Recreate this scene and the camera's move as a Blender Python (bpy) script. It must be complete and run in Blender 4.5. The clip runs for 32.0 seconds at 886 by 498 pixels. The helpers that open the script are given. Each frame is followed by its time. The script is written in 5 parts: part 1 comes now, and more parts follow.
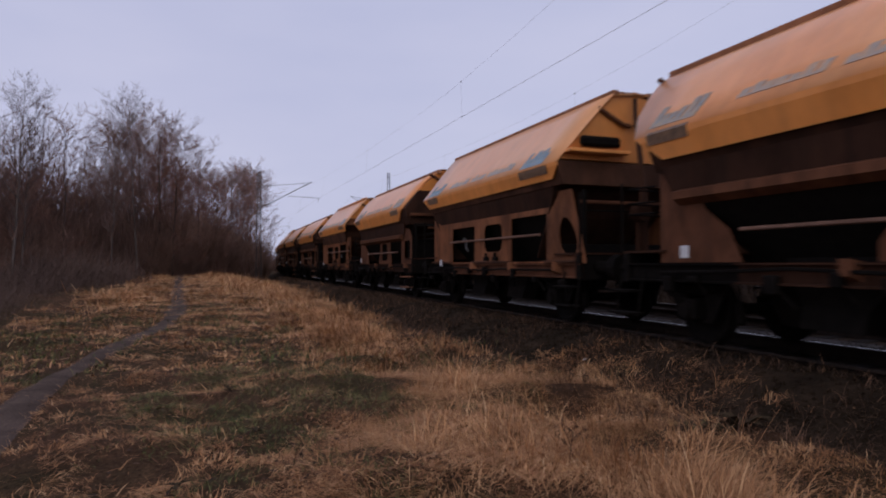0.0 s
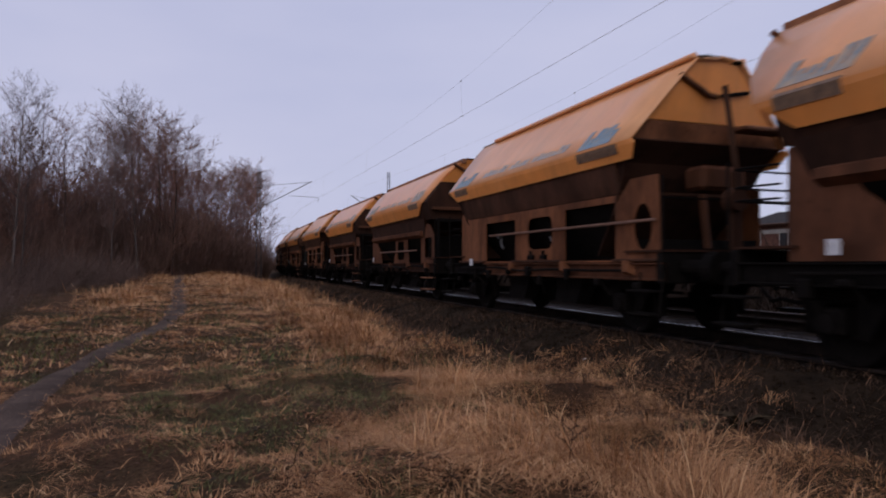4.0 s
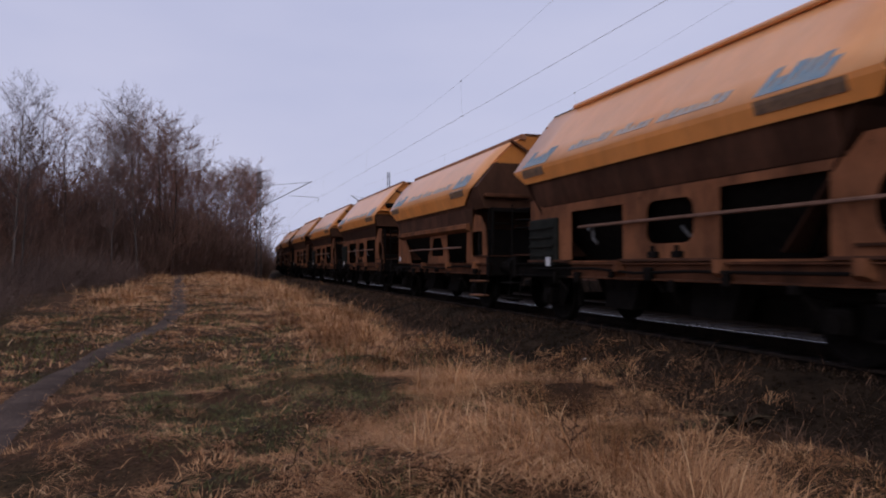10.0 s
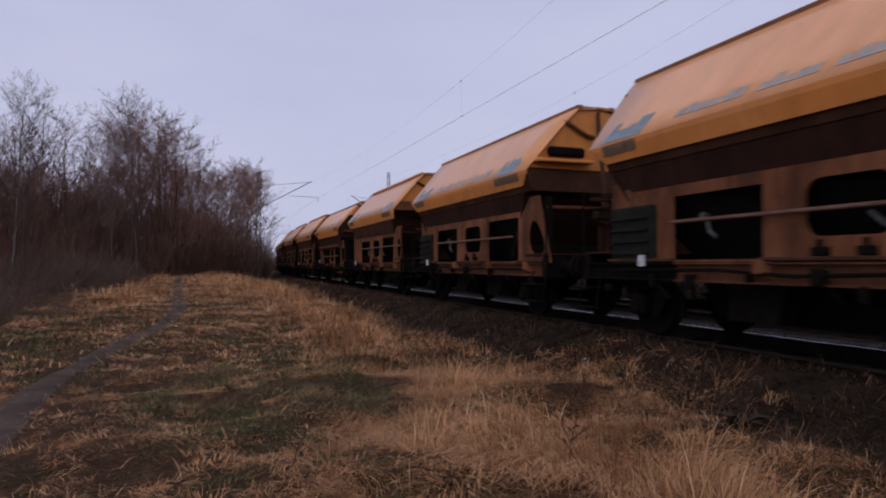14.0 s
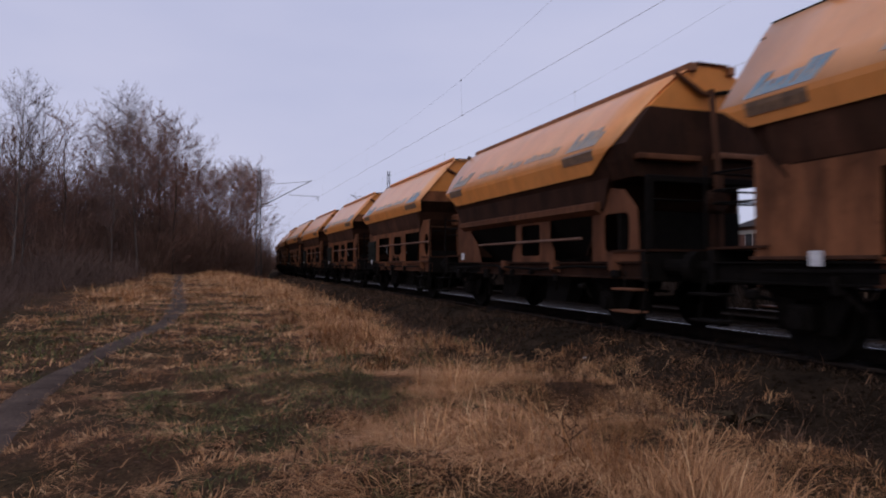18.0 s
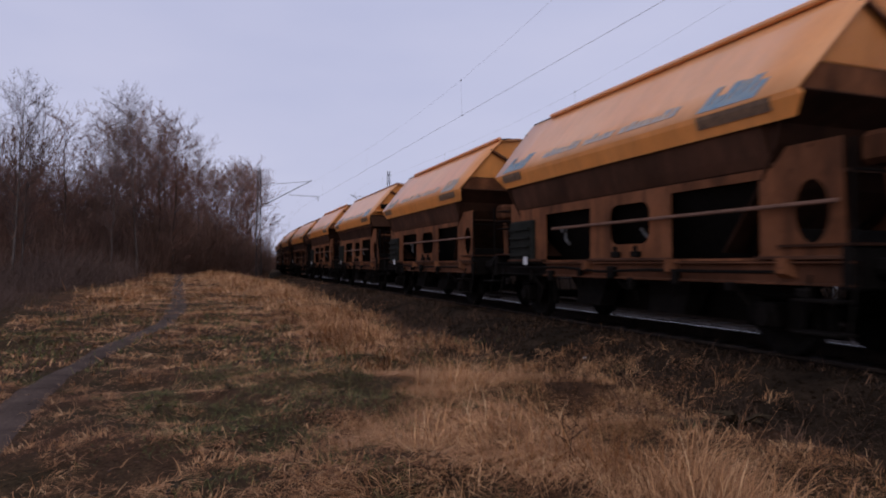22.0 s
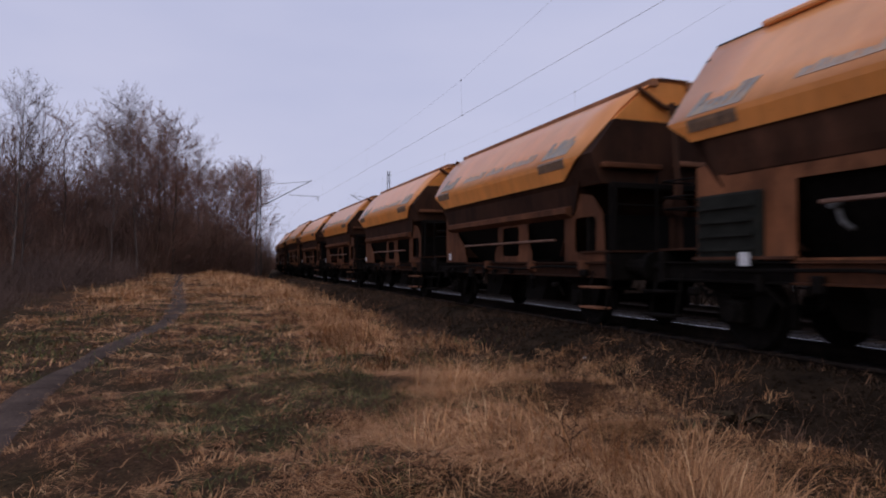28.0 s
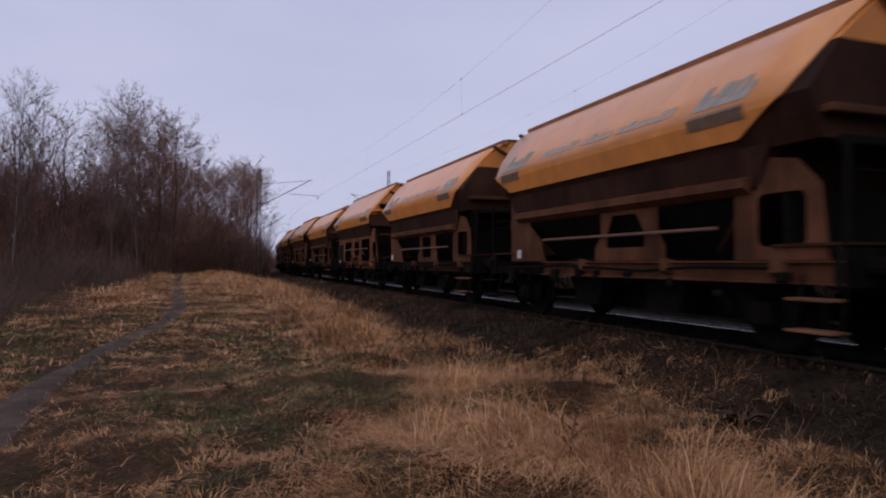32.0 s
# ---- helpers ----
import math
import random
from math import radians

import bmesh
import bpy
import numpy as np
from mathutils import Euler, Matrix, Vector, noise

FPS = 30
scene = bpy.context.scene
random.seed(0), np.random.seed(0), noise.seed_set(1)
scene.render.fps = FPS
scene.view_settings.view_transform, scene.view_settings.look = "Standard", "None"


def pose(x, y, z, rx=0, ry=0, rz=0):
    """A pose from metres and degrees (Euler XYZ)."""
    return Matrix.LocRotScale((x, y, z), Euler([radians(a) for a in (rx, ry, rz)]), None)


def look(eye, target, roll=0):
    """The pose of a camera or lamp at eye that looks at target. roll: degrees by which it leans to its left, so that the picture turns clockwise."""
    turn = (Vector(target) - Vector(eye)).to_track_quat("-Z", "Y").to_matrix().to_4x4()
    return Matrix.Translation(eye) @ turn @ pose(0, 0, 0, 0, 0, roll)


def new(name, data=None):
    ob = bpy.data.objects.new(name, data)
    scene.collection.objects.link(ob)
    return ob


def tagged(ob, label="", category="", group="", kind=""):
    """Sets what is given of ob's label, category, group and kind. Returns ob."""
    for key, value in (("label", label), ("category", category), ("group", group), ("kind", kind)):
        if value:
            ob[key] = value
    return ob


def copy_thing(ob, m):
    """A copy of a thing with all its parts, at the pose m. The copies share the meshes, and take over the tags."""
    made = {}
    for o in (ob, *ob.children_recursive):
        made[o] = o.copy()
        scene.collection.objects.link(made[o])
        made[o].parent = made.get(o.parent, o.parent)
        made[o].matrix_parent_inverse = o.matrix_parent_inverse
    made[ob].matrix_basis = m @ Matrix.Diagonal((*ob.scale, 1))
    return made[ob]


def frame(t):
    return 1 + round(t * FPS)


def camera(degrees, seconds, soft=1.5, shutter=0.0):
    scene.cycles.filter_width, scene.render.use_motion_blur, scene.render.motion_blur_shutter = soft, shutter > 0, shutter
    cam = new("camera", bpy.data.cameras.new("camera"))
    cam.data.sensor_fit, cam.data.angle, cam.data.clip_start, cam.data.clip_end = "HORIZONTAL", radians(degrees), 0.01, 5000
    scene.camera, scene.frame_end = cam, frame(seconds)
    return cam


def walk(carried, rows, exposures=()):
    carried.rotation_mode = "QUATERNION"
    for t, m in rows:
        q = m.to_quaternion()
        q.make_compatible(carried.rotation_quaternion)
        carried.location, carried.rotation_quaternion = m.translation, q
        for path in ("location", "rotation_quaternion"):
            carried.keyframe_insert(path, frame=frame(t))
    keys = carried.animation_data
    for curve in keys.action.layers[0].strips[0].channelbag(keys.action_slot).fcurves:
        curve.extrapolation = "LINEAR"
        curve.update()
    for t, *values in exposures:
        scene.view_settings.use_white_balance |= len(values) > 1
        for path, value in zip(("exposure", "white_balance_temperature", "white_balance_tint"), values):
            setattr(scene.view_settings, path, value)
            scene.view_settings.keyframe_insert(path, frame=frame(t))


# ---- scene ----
# ---- camera: on a tripod, sinking by a hair; x is across the track, y along it ----
EYE = (0.0, 0.0, 1.5)
YAW = 19.72
cam = camera(69.0, 32.0, soft=2.0, shutter=0.5)


def aim(pitch):
    return pose(*EYE, 90 + pitch, 0, -YAW)


PATH = [(0.0, aim(1.40)), (1.0, aim(1.355)), (14.5, aim(1.355)), (16.5, aim(1.28)), (30.5, aim(1.275)), (31.5, aim(1.21)), (32.0, aim(1.205))]
walk(cam, PATH)

# ---- world: flat overcast dusk ----
world = bpy.data.worlds.new("world")
scene.world = world
world.use_nodes = True
wt = world.node_tree
wt.nodes.clear()
w_out = wt.nodes.new("ShaderNodeOutputWorld")
w_bg = wt.nodes.new("ShaderNodeBackground")
w_sky = wt.nodes.new("ShaderNodeTexSky")
w_sky.sky_type, w_sky.sun_disc = "NISHITA", False
w_sky.sun_elevation, w_sky.sun_rotation = radians(7), radians(250)
w_scale = wt.nodes.new("ShaderNodeVectorMath")
w_scale.operation = "SCALE"
w_scale.inputs["Scale"].default_value = 0.10
w_geo = wt.nodes.new("ShaderNodeTexCoord")
w_map = wt.nodes.new("ShaderNodeMapping")
w_map.inputs["Scale"].default_value = (1.0, 1.0, 3.2)
w_noise = wt.nodes.new("ShaderNodeTexNoise")
w_noise.inputs["Scale"].default_value = 1.6
w_noise.inputs["Detail"].default_value = 5
w_ramp = wt.nodes.new("ShaderNodeValToRGB")
w_ramp.color_ramp.elements[0].position = 0.3
w_ramp.color_ramp.elements[0].color = (0.488, 0.515, 0.740, 1)
w_ramp.color_ramp.elements[1].position = 0.72
w_ramp.color_ramp.elements[1].color = (0.592, 0.600, 0.805, 1)
w_mix = wt.nodes.new("ShaderNodeMix")
w_mix.data_type = "RGBA"
w_mix.inputs["Factor"].default_value = 0.90
wt.links.new(w_geo.outputs["Generated"], w_map.inputs["Vector"])
wt.links.new(w_map.outputs["Vector"], w_noise.inputs["Vector"])
wt.links.new(w_noise.outputs["Fac"], w_ramp.inputs["Fac"])
wt.links.new(w_sky.outputs["Color"], w_scale.inputs[0])
wt.links.new(w_scale.outputs["Vector"], w_mix.inputs["A"])
wt.links.new(w_ramp.outputs["Color"], w_mix.inputs["B"])
wt.links.new(w_mix.outputs["Result"], w_bg.inputs["Color"])
w_bg.inputs["Strength"].default_value = 1.0
wt.links.new(w_bg.outputs["Background"], w_out.inputs["Surface"])

sun_data = bpy.data.lights.new("sun", "SUN")
sun_data.energy, sun_data.angle, sun_data.color = 0.75, radians(60), (1.0, 0.93, 0.85)
sun = new("sun", sun_data)
sun.matrix_basis = look((-18, -30, 28), (0, 0, 0))

# ---- plan ----
RAIL_Z = 0.43          # top of the rails
TRACK_X = 7.12         # centre of the near track
TRACK_GAP = 4.0        # to the second track
BEND_Y, BEND_R = 47.0, 370.0
WAGON_L = 9.64
START_Y = 13.69        # centre of the wagon numbered 0 at the start


# ---- materials ----
def nodes_of(name):
    m = bpy.data.materials.new(name)
    m.use_nodes = True
    nt = m.node_tree
    bsdf = nt.nodes["Principled BSDF"]
    return m, nt, bsdf


def noise_node(nt, scale, detail=4.0, rough=0.6, stretch=None, coord="Object"):
    tc = nt.nodes.new("ShaderNodeTexCoord")
    n = nt.nodes.new("ShaderNodeTexNoise")
    n.inputs["Scale"].default_value = scale
    n.inputs["Detail"].default_value = detail
    n.inputs["Roughness"].default_value = rough
    if stretch:
        mp = nt.nodes.new("ShaderNodeMapping")
        mp.inputs["Scale"].default_value = stretch
        nt.links.new(tc.outputs[coord], mp.inputs["Vector"])
        nt.links.new(mp.outputs["Vector"], n.inputs["Vector"])
    else:
        nt.links.new(tc.outputs[coord], n.inputs["Vector"])
    return n


def ramp_node(nt, fac, stops):
    r = nt.nodes.new("ShaderNodeValToRGB")
    els = r.color_ramp.elements
    while len(els) < len(stops):
        els.new(0.5)
    for e, (p, c) in zip(els, stops):
        e.position, e.color = p, (*c, 1)
    nt.links.new(fac, r.inputs["Fac"])
    return r


def mix_node(nt, fac, a, b, blend="MIX"):
    x = nt.nodes.new("ShaderNodeMix")
    x.data_type, x.blend_type = "RGBA", blend
    for sock, v in (("Factor", fac), ("A", a), ("B", b)):
        s = x.inputs[sock]
        if isinstance(v, (int, float)):
            s.default_value = v
        elif isinstance(v, tuple):
            s.default_value = (*v, 1)
        else:
            nt.links.new(v, s)
    return x.outputs["Result"]


def bump(nt, bsdf, height, strength, dist):
    b = nt.nodes.new("ShaderNodeBump")
    b.inputs["Strength"].default_value, b.inputs["Distance"].default_value = strength, dist
    nt.links.new(height, b.inputs["Height"])
    nt.links.new(b.outputs["Normal"], bsdf.inputs["Normal"])


def plain(name, c1, c2, scale=6.0, rough=0.7, metal=0.0, fine=60.0, relief=0.15, dist=0.01, stretch=None, vary=0.0):
    """Two tones by a broad noise, fine grain over it, and relief."""
    m, nt, bsdf = nodes_of(name)
    n1 = noise_node(nt, scale, 5, 0.65, stretch)
    n2 = noise_node(nt, fine, 3, 0.6)
    r1 = ramp_node(nt, n1.outputs["Fac"], [(0.32, c1), (0.68, c2)])
    r2 = ramp_node(nt, n2.outputs["Fac"], [(0.3, (0.72, 0.72, 0.72)), (0.7, (1.18, 1.18, 1.18))])
    col = mix_node(nt, 1.0, r1.outputs["Color"], r2.outputs["Color"], "MULTIPLY")
    if vary:
        oi = nt.nodes.new("ShaderNodeObjectInfo")
        r3 = ramp_node(nt, oi.outputs["Random"], [(0.0, (1 - vary,) * 3), (1.0, (1 + vary,) * 3)])
        col = mix_node(nt, 1.0, col, r3.outputs["Color"], "MULTIPLY")
    nt.links.new(col, bsdf.inputs["Base Color"])
    bsdf.inputs["Roughness"].default_value, bsdf.inputs["Metallic"].default_value = rough, metal
    bsdf.inputs["Specular IOR Level"].default_value = 0.04 if rough >= 0.7 else 0.4
    bump(nt, bsdf, n2.outputs["Fac"], relief, dist)
    return m


def wagon_paint(name, clean, faded, grime, amount, rough=0.45):
    """Weathered paint: faded patches, vertical dirt streaks, rust specks; each wagon a little different."""
    m, nt, bsdf = nodes_of(name)
    oi = nt.nodes.new("ShaderNodeObjectInfo")
    tc = nt.nodes.new("ShaderNodeTexCoord")
    off = nt.nodes.new("ShaderNodeVectorMath")
    off.operation = "MULTIPLY_ADD"
    comb = nt.nodes.new("ShaderNodeCombineXYZ")
    for k in "XYZ":
        nt.links.new(oi.outputs["Random"], comb.inputs[k])
    nt.links.new(comb.outputs["Vector"], off.inputs[0])
    off.inputs[1].default_value = (37.0, 53.0, 71.0)
    nt.links.new(tc.outputs["Object"], off.inputs[2])

    def noisy(scale, stretch, detail=5):
        mp = nt.nodes.new("ShaderNodeMapping")
        mp.inputs["Scale"].default_value = stretch
        n = nt.nodes.new("ShaderNodeTexNoise")
        n.inputs["Scale"].default_value, n.inputs["Detail"].default_value = scale, detail
        n.inputs["Roughness"].default_value = 0.65
        nt.links.new(off.outputs["Vector"], mp.inputs["Vector"])
        nt.links.new(mp.outputs["Vector"], n.inputs["Vector"])
        return n.outputs["Fac"]

    fade = ramp_node(nt, noisy(0.55, (1, 1, 1)), [(0.35, clean), (0.7, faded)])
    blotch = ramp_node(nt, noisy(1.1, (1, 1.3, 0.8), 6), [(0.38, (1.12, 1.12, 1.12)), (0.66, (1 - 0.75 * amount ** 1.6,) * 3)])
    streak = ramp_node(nt, noisy(2.2, (1.0, 1.6, 0.22)), [(0.45, (0, 0, 0)), (0.75, (1, 1, 1))])
    sc = nt.nodes.new("ShaderNodeMath")
    sc.operation = "MULTIPLY"
    nt.links.new(streak.outputs["Color"], sc.inputs[0])
    sc.inputs[1].default_value = amount
    col = mix_node(nt, 1.0, fade.outputs["Color"], blotch.outputs["Color"], "MULTIPLY")
    col = mix_node(nt, sc.outputs["Value"], col, grime)
    speck = ramp_node(nt, noisy(9.0, (1, 1, 1), 6), [(0.62, (0, 0, 0)), (0.72, (1, 1, 1))])
    sp = nt.nodes.new("ShaderNodeMath")
    sp.operation = "MULTIPLY"
    nt.links.new(speck.outputs["Color"], sp.inputs[0])
    sp.inputs[1].default_value = amount * 0.8
    col = mix_node(nt, sp.outputs["Value"], col, (grime[0] * 0.8, grime[1] * 0.65, grime[2] * 0.55))
    tone = ramp_node(nt, oi.outputs["Random"], [(0.0, (0.9, 0.88, 0.86)), (1.0, (1.05, 1.05, 1.05))])
    col = mix_node(nt, 1.0, col, tone.outputs["Color"], "MULTIPLY")
    nt.links.new(col, bsdf.inputs["Base Color"])
    bsdf.inputs["Roughness"].default_value = rough
    bsdf.inputs["Specular IOR Level"].default_value = 0.08 if rough >= 0.6 else 0.4
    bsdf.inputs["Coat Weight"].default_value = 0.3 if rough < 0.4 else 0.0
    bsdf.inputs["Coat Roughness"].default_value = 0.3
    bump(nt, bsdf, noisy(1.3, (1, 1, 1), 3), 0.25, 0.03)
    return m


M_ROOF = wagon_paint("roof_paint", (0.72, 0.275, 0.085), (0.74, 0.34, 0.13), (0.24, 0.10, 0.04), 0.18, 0.36)
M_ROOF_PALE = wagon_paint("pale_roof_paint", (0.73, 0.310, 0.110), (0.75, 0.37, 0.165), (0.26, 0.12, 0.05), 0.15, 0.36)
M_LIP = wagon_paint("lip_paint", (0.72, 0.265, 0.062), (0.72, 0.29, 0.085), (0.20, 0.08, 0.03), 0.25, 0.42)
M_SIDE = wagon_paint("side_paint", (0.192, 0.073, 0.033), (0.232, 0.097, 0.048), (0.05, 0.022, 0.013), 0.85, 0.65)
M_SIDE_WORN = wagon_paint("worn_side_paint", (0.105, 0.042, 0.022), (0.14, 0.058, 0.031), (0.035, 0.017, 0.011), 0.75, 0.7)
# dirty paint with shade put into the colour, mostly for down-facing sheets
M_SIDE_DIRTY_SHADED = wagon_paint("dirty_shaded_side_paint", (0.072, 0.032, 0.020), (0.092, 0.043, 0.026), (0.028, 0.016, 0.011), 0.75, 0.75)
# grimy paint, darkened further for the shade under the roof overhang
M_HOPPER = wagon_paint("grimy_shaded_hopper_paint", (0.036, 0.016, 0.010), (0.050, 0.022, 0.013), (0.014, 0.008, 0.006), 0.75, 0.8)
# near black: oily steel, with shade under and inside the wagon put into the colour
M_GEAR = plain("oily_shaded_steel", (0.0045, 0.0038, 0.0034), (0.010, 0.008, 0.007), 8, 0.75, 0.0)
M_RUST = plain("rusty_steel", (0.030, 0.014, 0.009), (0.055, 0.025, 0.016), 7, 0.75)
M_RIM = wagon_paint("rim_paint", (0.30, 0.13, 0.065), (0.36, 0.16, 0.085), (0.07, 0.03, 0.018), 0.6, 0.6)
M_STEEL = plain("worn_rusty_rod", (0.11, 0.055, 0.036), (0.20, 0.105, 0.072), 5, 0.65)
M_STEP = wagon_paint("step_paint", (0.19, 0.085, 0.05), (0.21, 0.10, 0.06), (0.07, 0.035, 0.02), 0.6, 0.7)
M_BLUE = plain("blue_lettering", (0.11, 0.24, 0.34), (0.28, 0.28, 0.26), 6, 0.5)
M_BLUE_PALE = plain("pale_blue_lettering", (0.24, 0.30, 0.34), (0.54, 0.36, 0.22), 6, 0.5)
M_BLUE_FADED = plain("faded_blue_lettering", (0.20, 0.23, 0.24), (0.42, 0.30, 0.20), 6, 0.55)
M_LETTER_WORN = plain("worn_lettering", (0.30, 0.28, 0.26), (0.52, 0.33, 0.20), 5, 0.55)
M_PLATE = plain("dark_data_panel", (0.10, 0.066, 0.045), (0.24, 0.14, 0.08), 9, 0.6)
M_WHITE = plain("white_label", (0.50, 0.50, 0.52), (0.66, 0.66, 0.68), 8, 0.6)
M_GREYBOX = plain("grey_green_cabinet", (0.013, 0.014, 0.012), (0.026, 0.026, 0.023), 4, 0.8)
M_RAIL = plain("rail_rust", (0.012, 0.009, 0.008), (0.026, 0.018, 0.014), 5, 0.7)
M_RAILDULL = plain("dull_rail_head", (0.05, 0.04, 0.035), (0.09, 0.07, 0.06), 5, 0.6, 0.2)
# rail head coloured dark in place of the wagons' shade and dark reflection
M_RAILSHADED = plain("shaded_rail_head", (0.014, 0.011, 0.010), (0.030, 0.022, 0.018), 5, 0.8)
M_RAILTOP = plain("rail_head", (0.19, 0.18, 0.18), (0.27, 0.26, 0.26), 5, 0.22, 1.0)
M_CONC = plain("sleeper_concrete", (0.16, 0.14, 0.125), (0.24, 0.21, 0.19), 4, 0.85, vary=0.12)
M_GALV = plain("galvanised_steel", (0.14, 0.14, 0.15), (0.20, 0.20, 0.21), 4, 0.6, 0.3)
M_CRANK = plain("worn_grey_steel", (0.035, 0.033, 0.033), (0.13, 0.125, 0.125), 14, 0.6, 0.1)
M_MAST = plain("weathered_mast_steel", (0.035, 0.033, 0.034), (0.065, 0.06, 0.06), 4, 0.7)
M_INSUL = plain("brown_porcelain", (0.09, 0.05, 0.04), (0.12, 0.07, 0.05), 4, 0.3)
M_WIRE = plain("copper_wire", (0.26, 0.25, 0.26), (0.32, 0.31, 0.32), 4, 0.6)
M_BIRCH = plain("birch_bark", (0.07, 0.053, 0.046), (0.18, 0.145, 0.128), 3, 0.85, stretch=(1, 1, 0.35), vary=0.15)
M_SLEEPER = plain("tarred_sleeper", (0.010, 0.008, 0.007), (0.022, 0.017, 0.015), 4, 0.9, vary=0.15)
M_BARK = plain("brown_bark", (0.055, 0.036, 0.030), (0.10, 0.067, 0.056), 5, 0.9, vary=0.2)
M_TWIG = plain("bare_twigs", (0.100, 0.064, 0.055), (0.18, 0.116, 0.098), 0.35, 0.9, vary=0.25)
M_BRUSH = plain("brushwood_bark", (0.115, 0.070, 0.056), (0.20, 0.118, 0.090), 0.5, 0.9)
M_UNDERWOOD = plain("underwood_bark", (0.088, 0.059, 0.050), (0.16, 0.107, 0.086), 0.5, 0.9)
M_BRAMBLE = plain("bramble_canes", (0.120, 0.075, 0.057), (0.25, 0.147, 0.109), 0.5, 0.9)
M_HEDGE = plain("hedge_bark", (0.024, 0.017, 0.014), (0.055, 0.038, 0.030), 0.5, 0.9)
M_SAPLING = plain("sapling_bark", (0.105, 0.066, 0.053), (0.20, 0.118, 0.092), 0.5, 0.9)
M_TWIGRED = plain("reddish_twigs", (0.150, 0.078, 0.058), (0.25, 0.132, 0.096), 0.35, 0.9, vary=0.2)


# ---- building helpers ----
def part(name, bm, material, parent, label=""):
    """Links a bmesh as one mesh object under a thing or under a part."""
    me = bpy.data.meshes.new(name)
    bm.to_mesh(me)
    bm.free()
    me.materials.append(material)
    ob = new(name, me)
    ob.parent = parent
    if label:
        ob["label"] = label
    return ob


def thing(name, label, category, group="", kind=""):
    return tagged(new(name), label, category, group, kind)


def arrays(name, verts, faces, material, parent=None):
    me = bpy.data.meshes.new(name)
    verts = np.asarray(verts, dtype=np.float32)
    faces = np.asarray(faces, dtype=np.int32)
    n = faces.shape[1]
    me.vertices.add(len(verts))
    me.vertices.foreach_set("co", verts.ravel())
    me.loops.add(faces.size)
    me.loops.foreach_set("vertex_index", faces.ravel())
    me.polygons.add(len(faces))
    me.polygons.foreach_set("loop_start", np.arange(0, faces.size, n, dtype=np.int32))
    me.update(calc_edges=True)
    me.materials.append(material)
    ob = new(name, me)
    if parent:
        ob.parent = parent
    return ob


def box(bm, lo, hi, bevel=0.0):
    made = bmesh.ops.create_cube(bm, size=1.0)["verts"]
    for v in made:
        v.co = Vector([(lo[i] + hi[i]) / 2 + v.co[i] * (hi[i] - lo[i]) for i in range(3)])
    if bevel:
        edges = list({e for v in made for e in v.link_edges})
        bmesh.ops.bevel(bm, geom=edges, offset=bevel, segments=1, affect="EDGES")
    return bm


def rod(bm, p, q, r, n=8, r2=None):
    p, q = Vector(p), Vector(q)
    axis = q - p
    made = bmesh.ops.create_cone(bm, cap_ends=True, segments=n, radius1=r, radius2=r if r2 is None else r2, depth=axis.length)["verts"]
    m = Matrix.Translation((p + q) / 2) @ axis.to_track_quat("Z", "Y").to_matrix().to_4x4()
    bmesh.ops.transform(bm, matrix=m, verts=made)
    return bm


def pipe(bm, pts, r, n=6):
    for a, b in zip(pts, pts[1:]):
        rod(bm, a, b, r, n)
    return bm


def loft(bm, rings, close=False, caps=False):
    """Quads between rings of equally many points."""
    vs = [[bm.verts.new(p) for p in ring] for ring in rings]
    k = len(rings[0])
    for a, b in zip(vs, vs[1:]):
        for i in range(k if close else k - 1):
            j = (i + 1) % k
            bm.faces.new((a[i], a[j], b[j], b[i]))
    if caps:
        bm.faces.new(vs[0][::-1])
        bm.faces.new(vs[-1])
    return bm


def solid(bm, thick):
    bmesh.ops.recalc_face_normals(bm, faces=bm.faces)
    bmesh.ops.solidify(bm, geom=bm.faces[:], thickness=thick)
    return bm


def holed_plate(bm, outline, holes, x0, x1):
    """A plate between x0 and x1 in the (y, z) plane, with openings through it."""
    loops = [outline] + holes
    edges = []
    for loop in loops:
        vs = [bm.verts.new((x0, y, z)) for y, z in loop]
        edges += [bm.edges.new((vs[i], vs[(i + 1) % len(vs)])) for i in range(len(vs))]
    bmesh.ops.triangle_fill(bm, use_beauty=True, use_dissolve=False, edges=edges)
    made = bmesh.ops.extrude_face_region(bm, geom=bm.faces[:])["geom"]
    bmesh.ops.translate(bm, vec=(x1 - x0, 0, 0), verts=[g for g in made if isinstance(g, bmesh.types.BMVert)])
    bmesh.ops.recalc_face_normals(bm, faces=bm.faces)
    return bm


def rounded(y0, y1, z0, z1, r, n=4):
    pts = []
    for cy, cz, a0 in ((y1 - r, z1 - r, 0), (y0 + r, z1 - r, 90), (y0 + r, z0 + r, 180), (y1 - r, z0 + r, 270)):
        for i in range(n + 1):
            a = radians(a0 + 90 * i / n)
            pts.append((cy + r * math.cos(a), cz + r * math.sin(a)))
    return pts


def turned(pts, side):
    """An outline as it lies on that side of a wagon, whose two sides are each other turned about."""
    return [(-side * y, z) for y, z in pts]


def along(s):
    """Place and heading on the near track, s metres from the foot of the camera: straight, then bending away from it."""
    if s < BEND_Y:
        return TRACK_X, s, 0.0
    a = (s - BEND_Y) / BEND_R
    return TRACK_X + BEND_R * (1 - math.cos(a)), BEND_Y + BEND_R * math.sin(a), a


def beside(s, off):
    x, y, a = along(s)
    return x + off * math.cos(a), y - off * math.sin(a), a


# ---- ground ----
GRIDS = {}


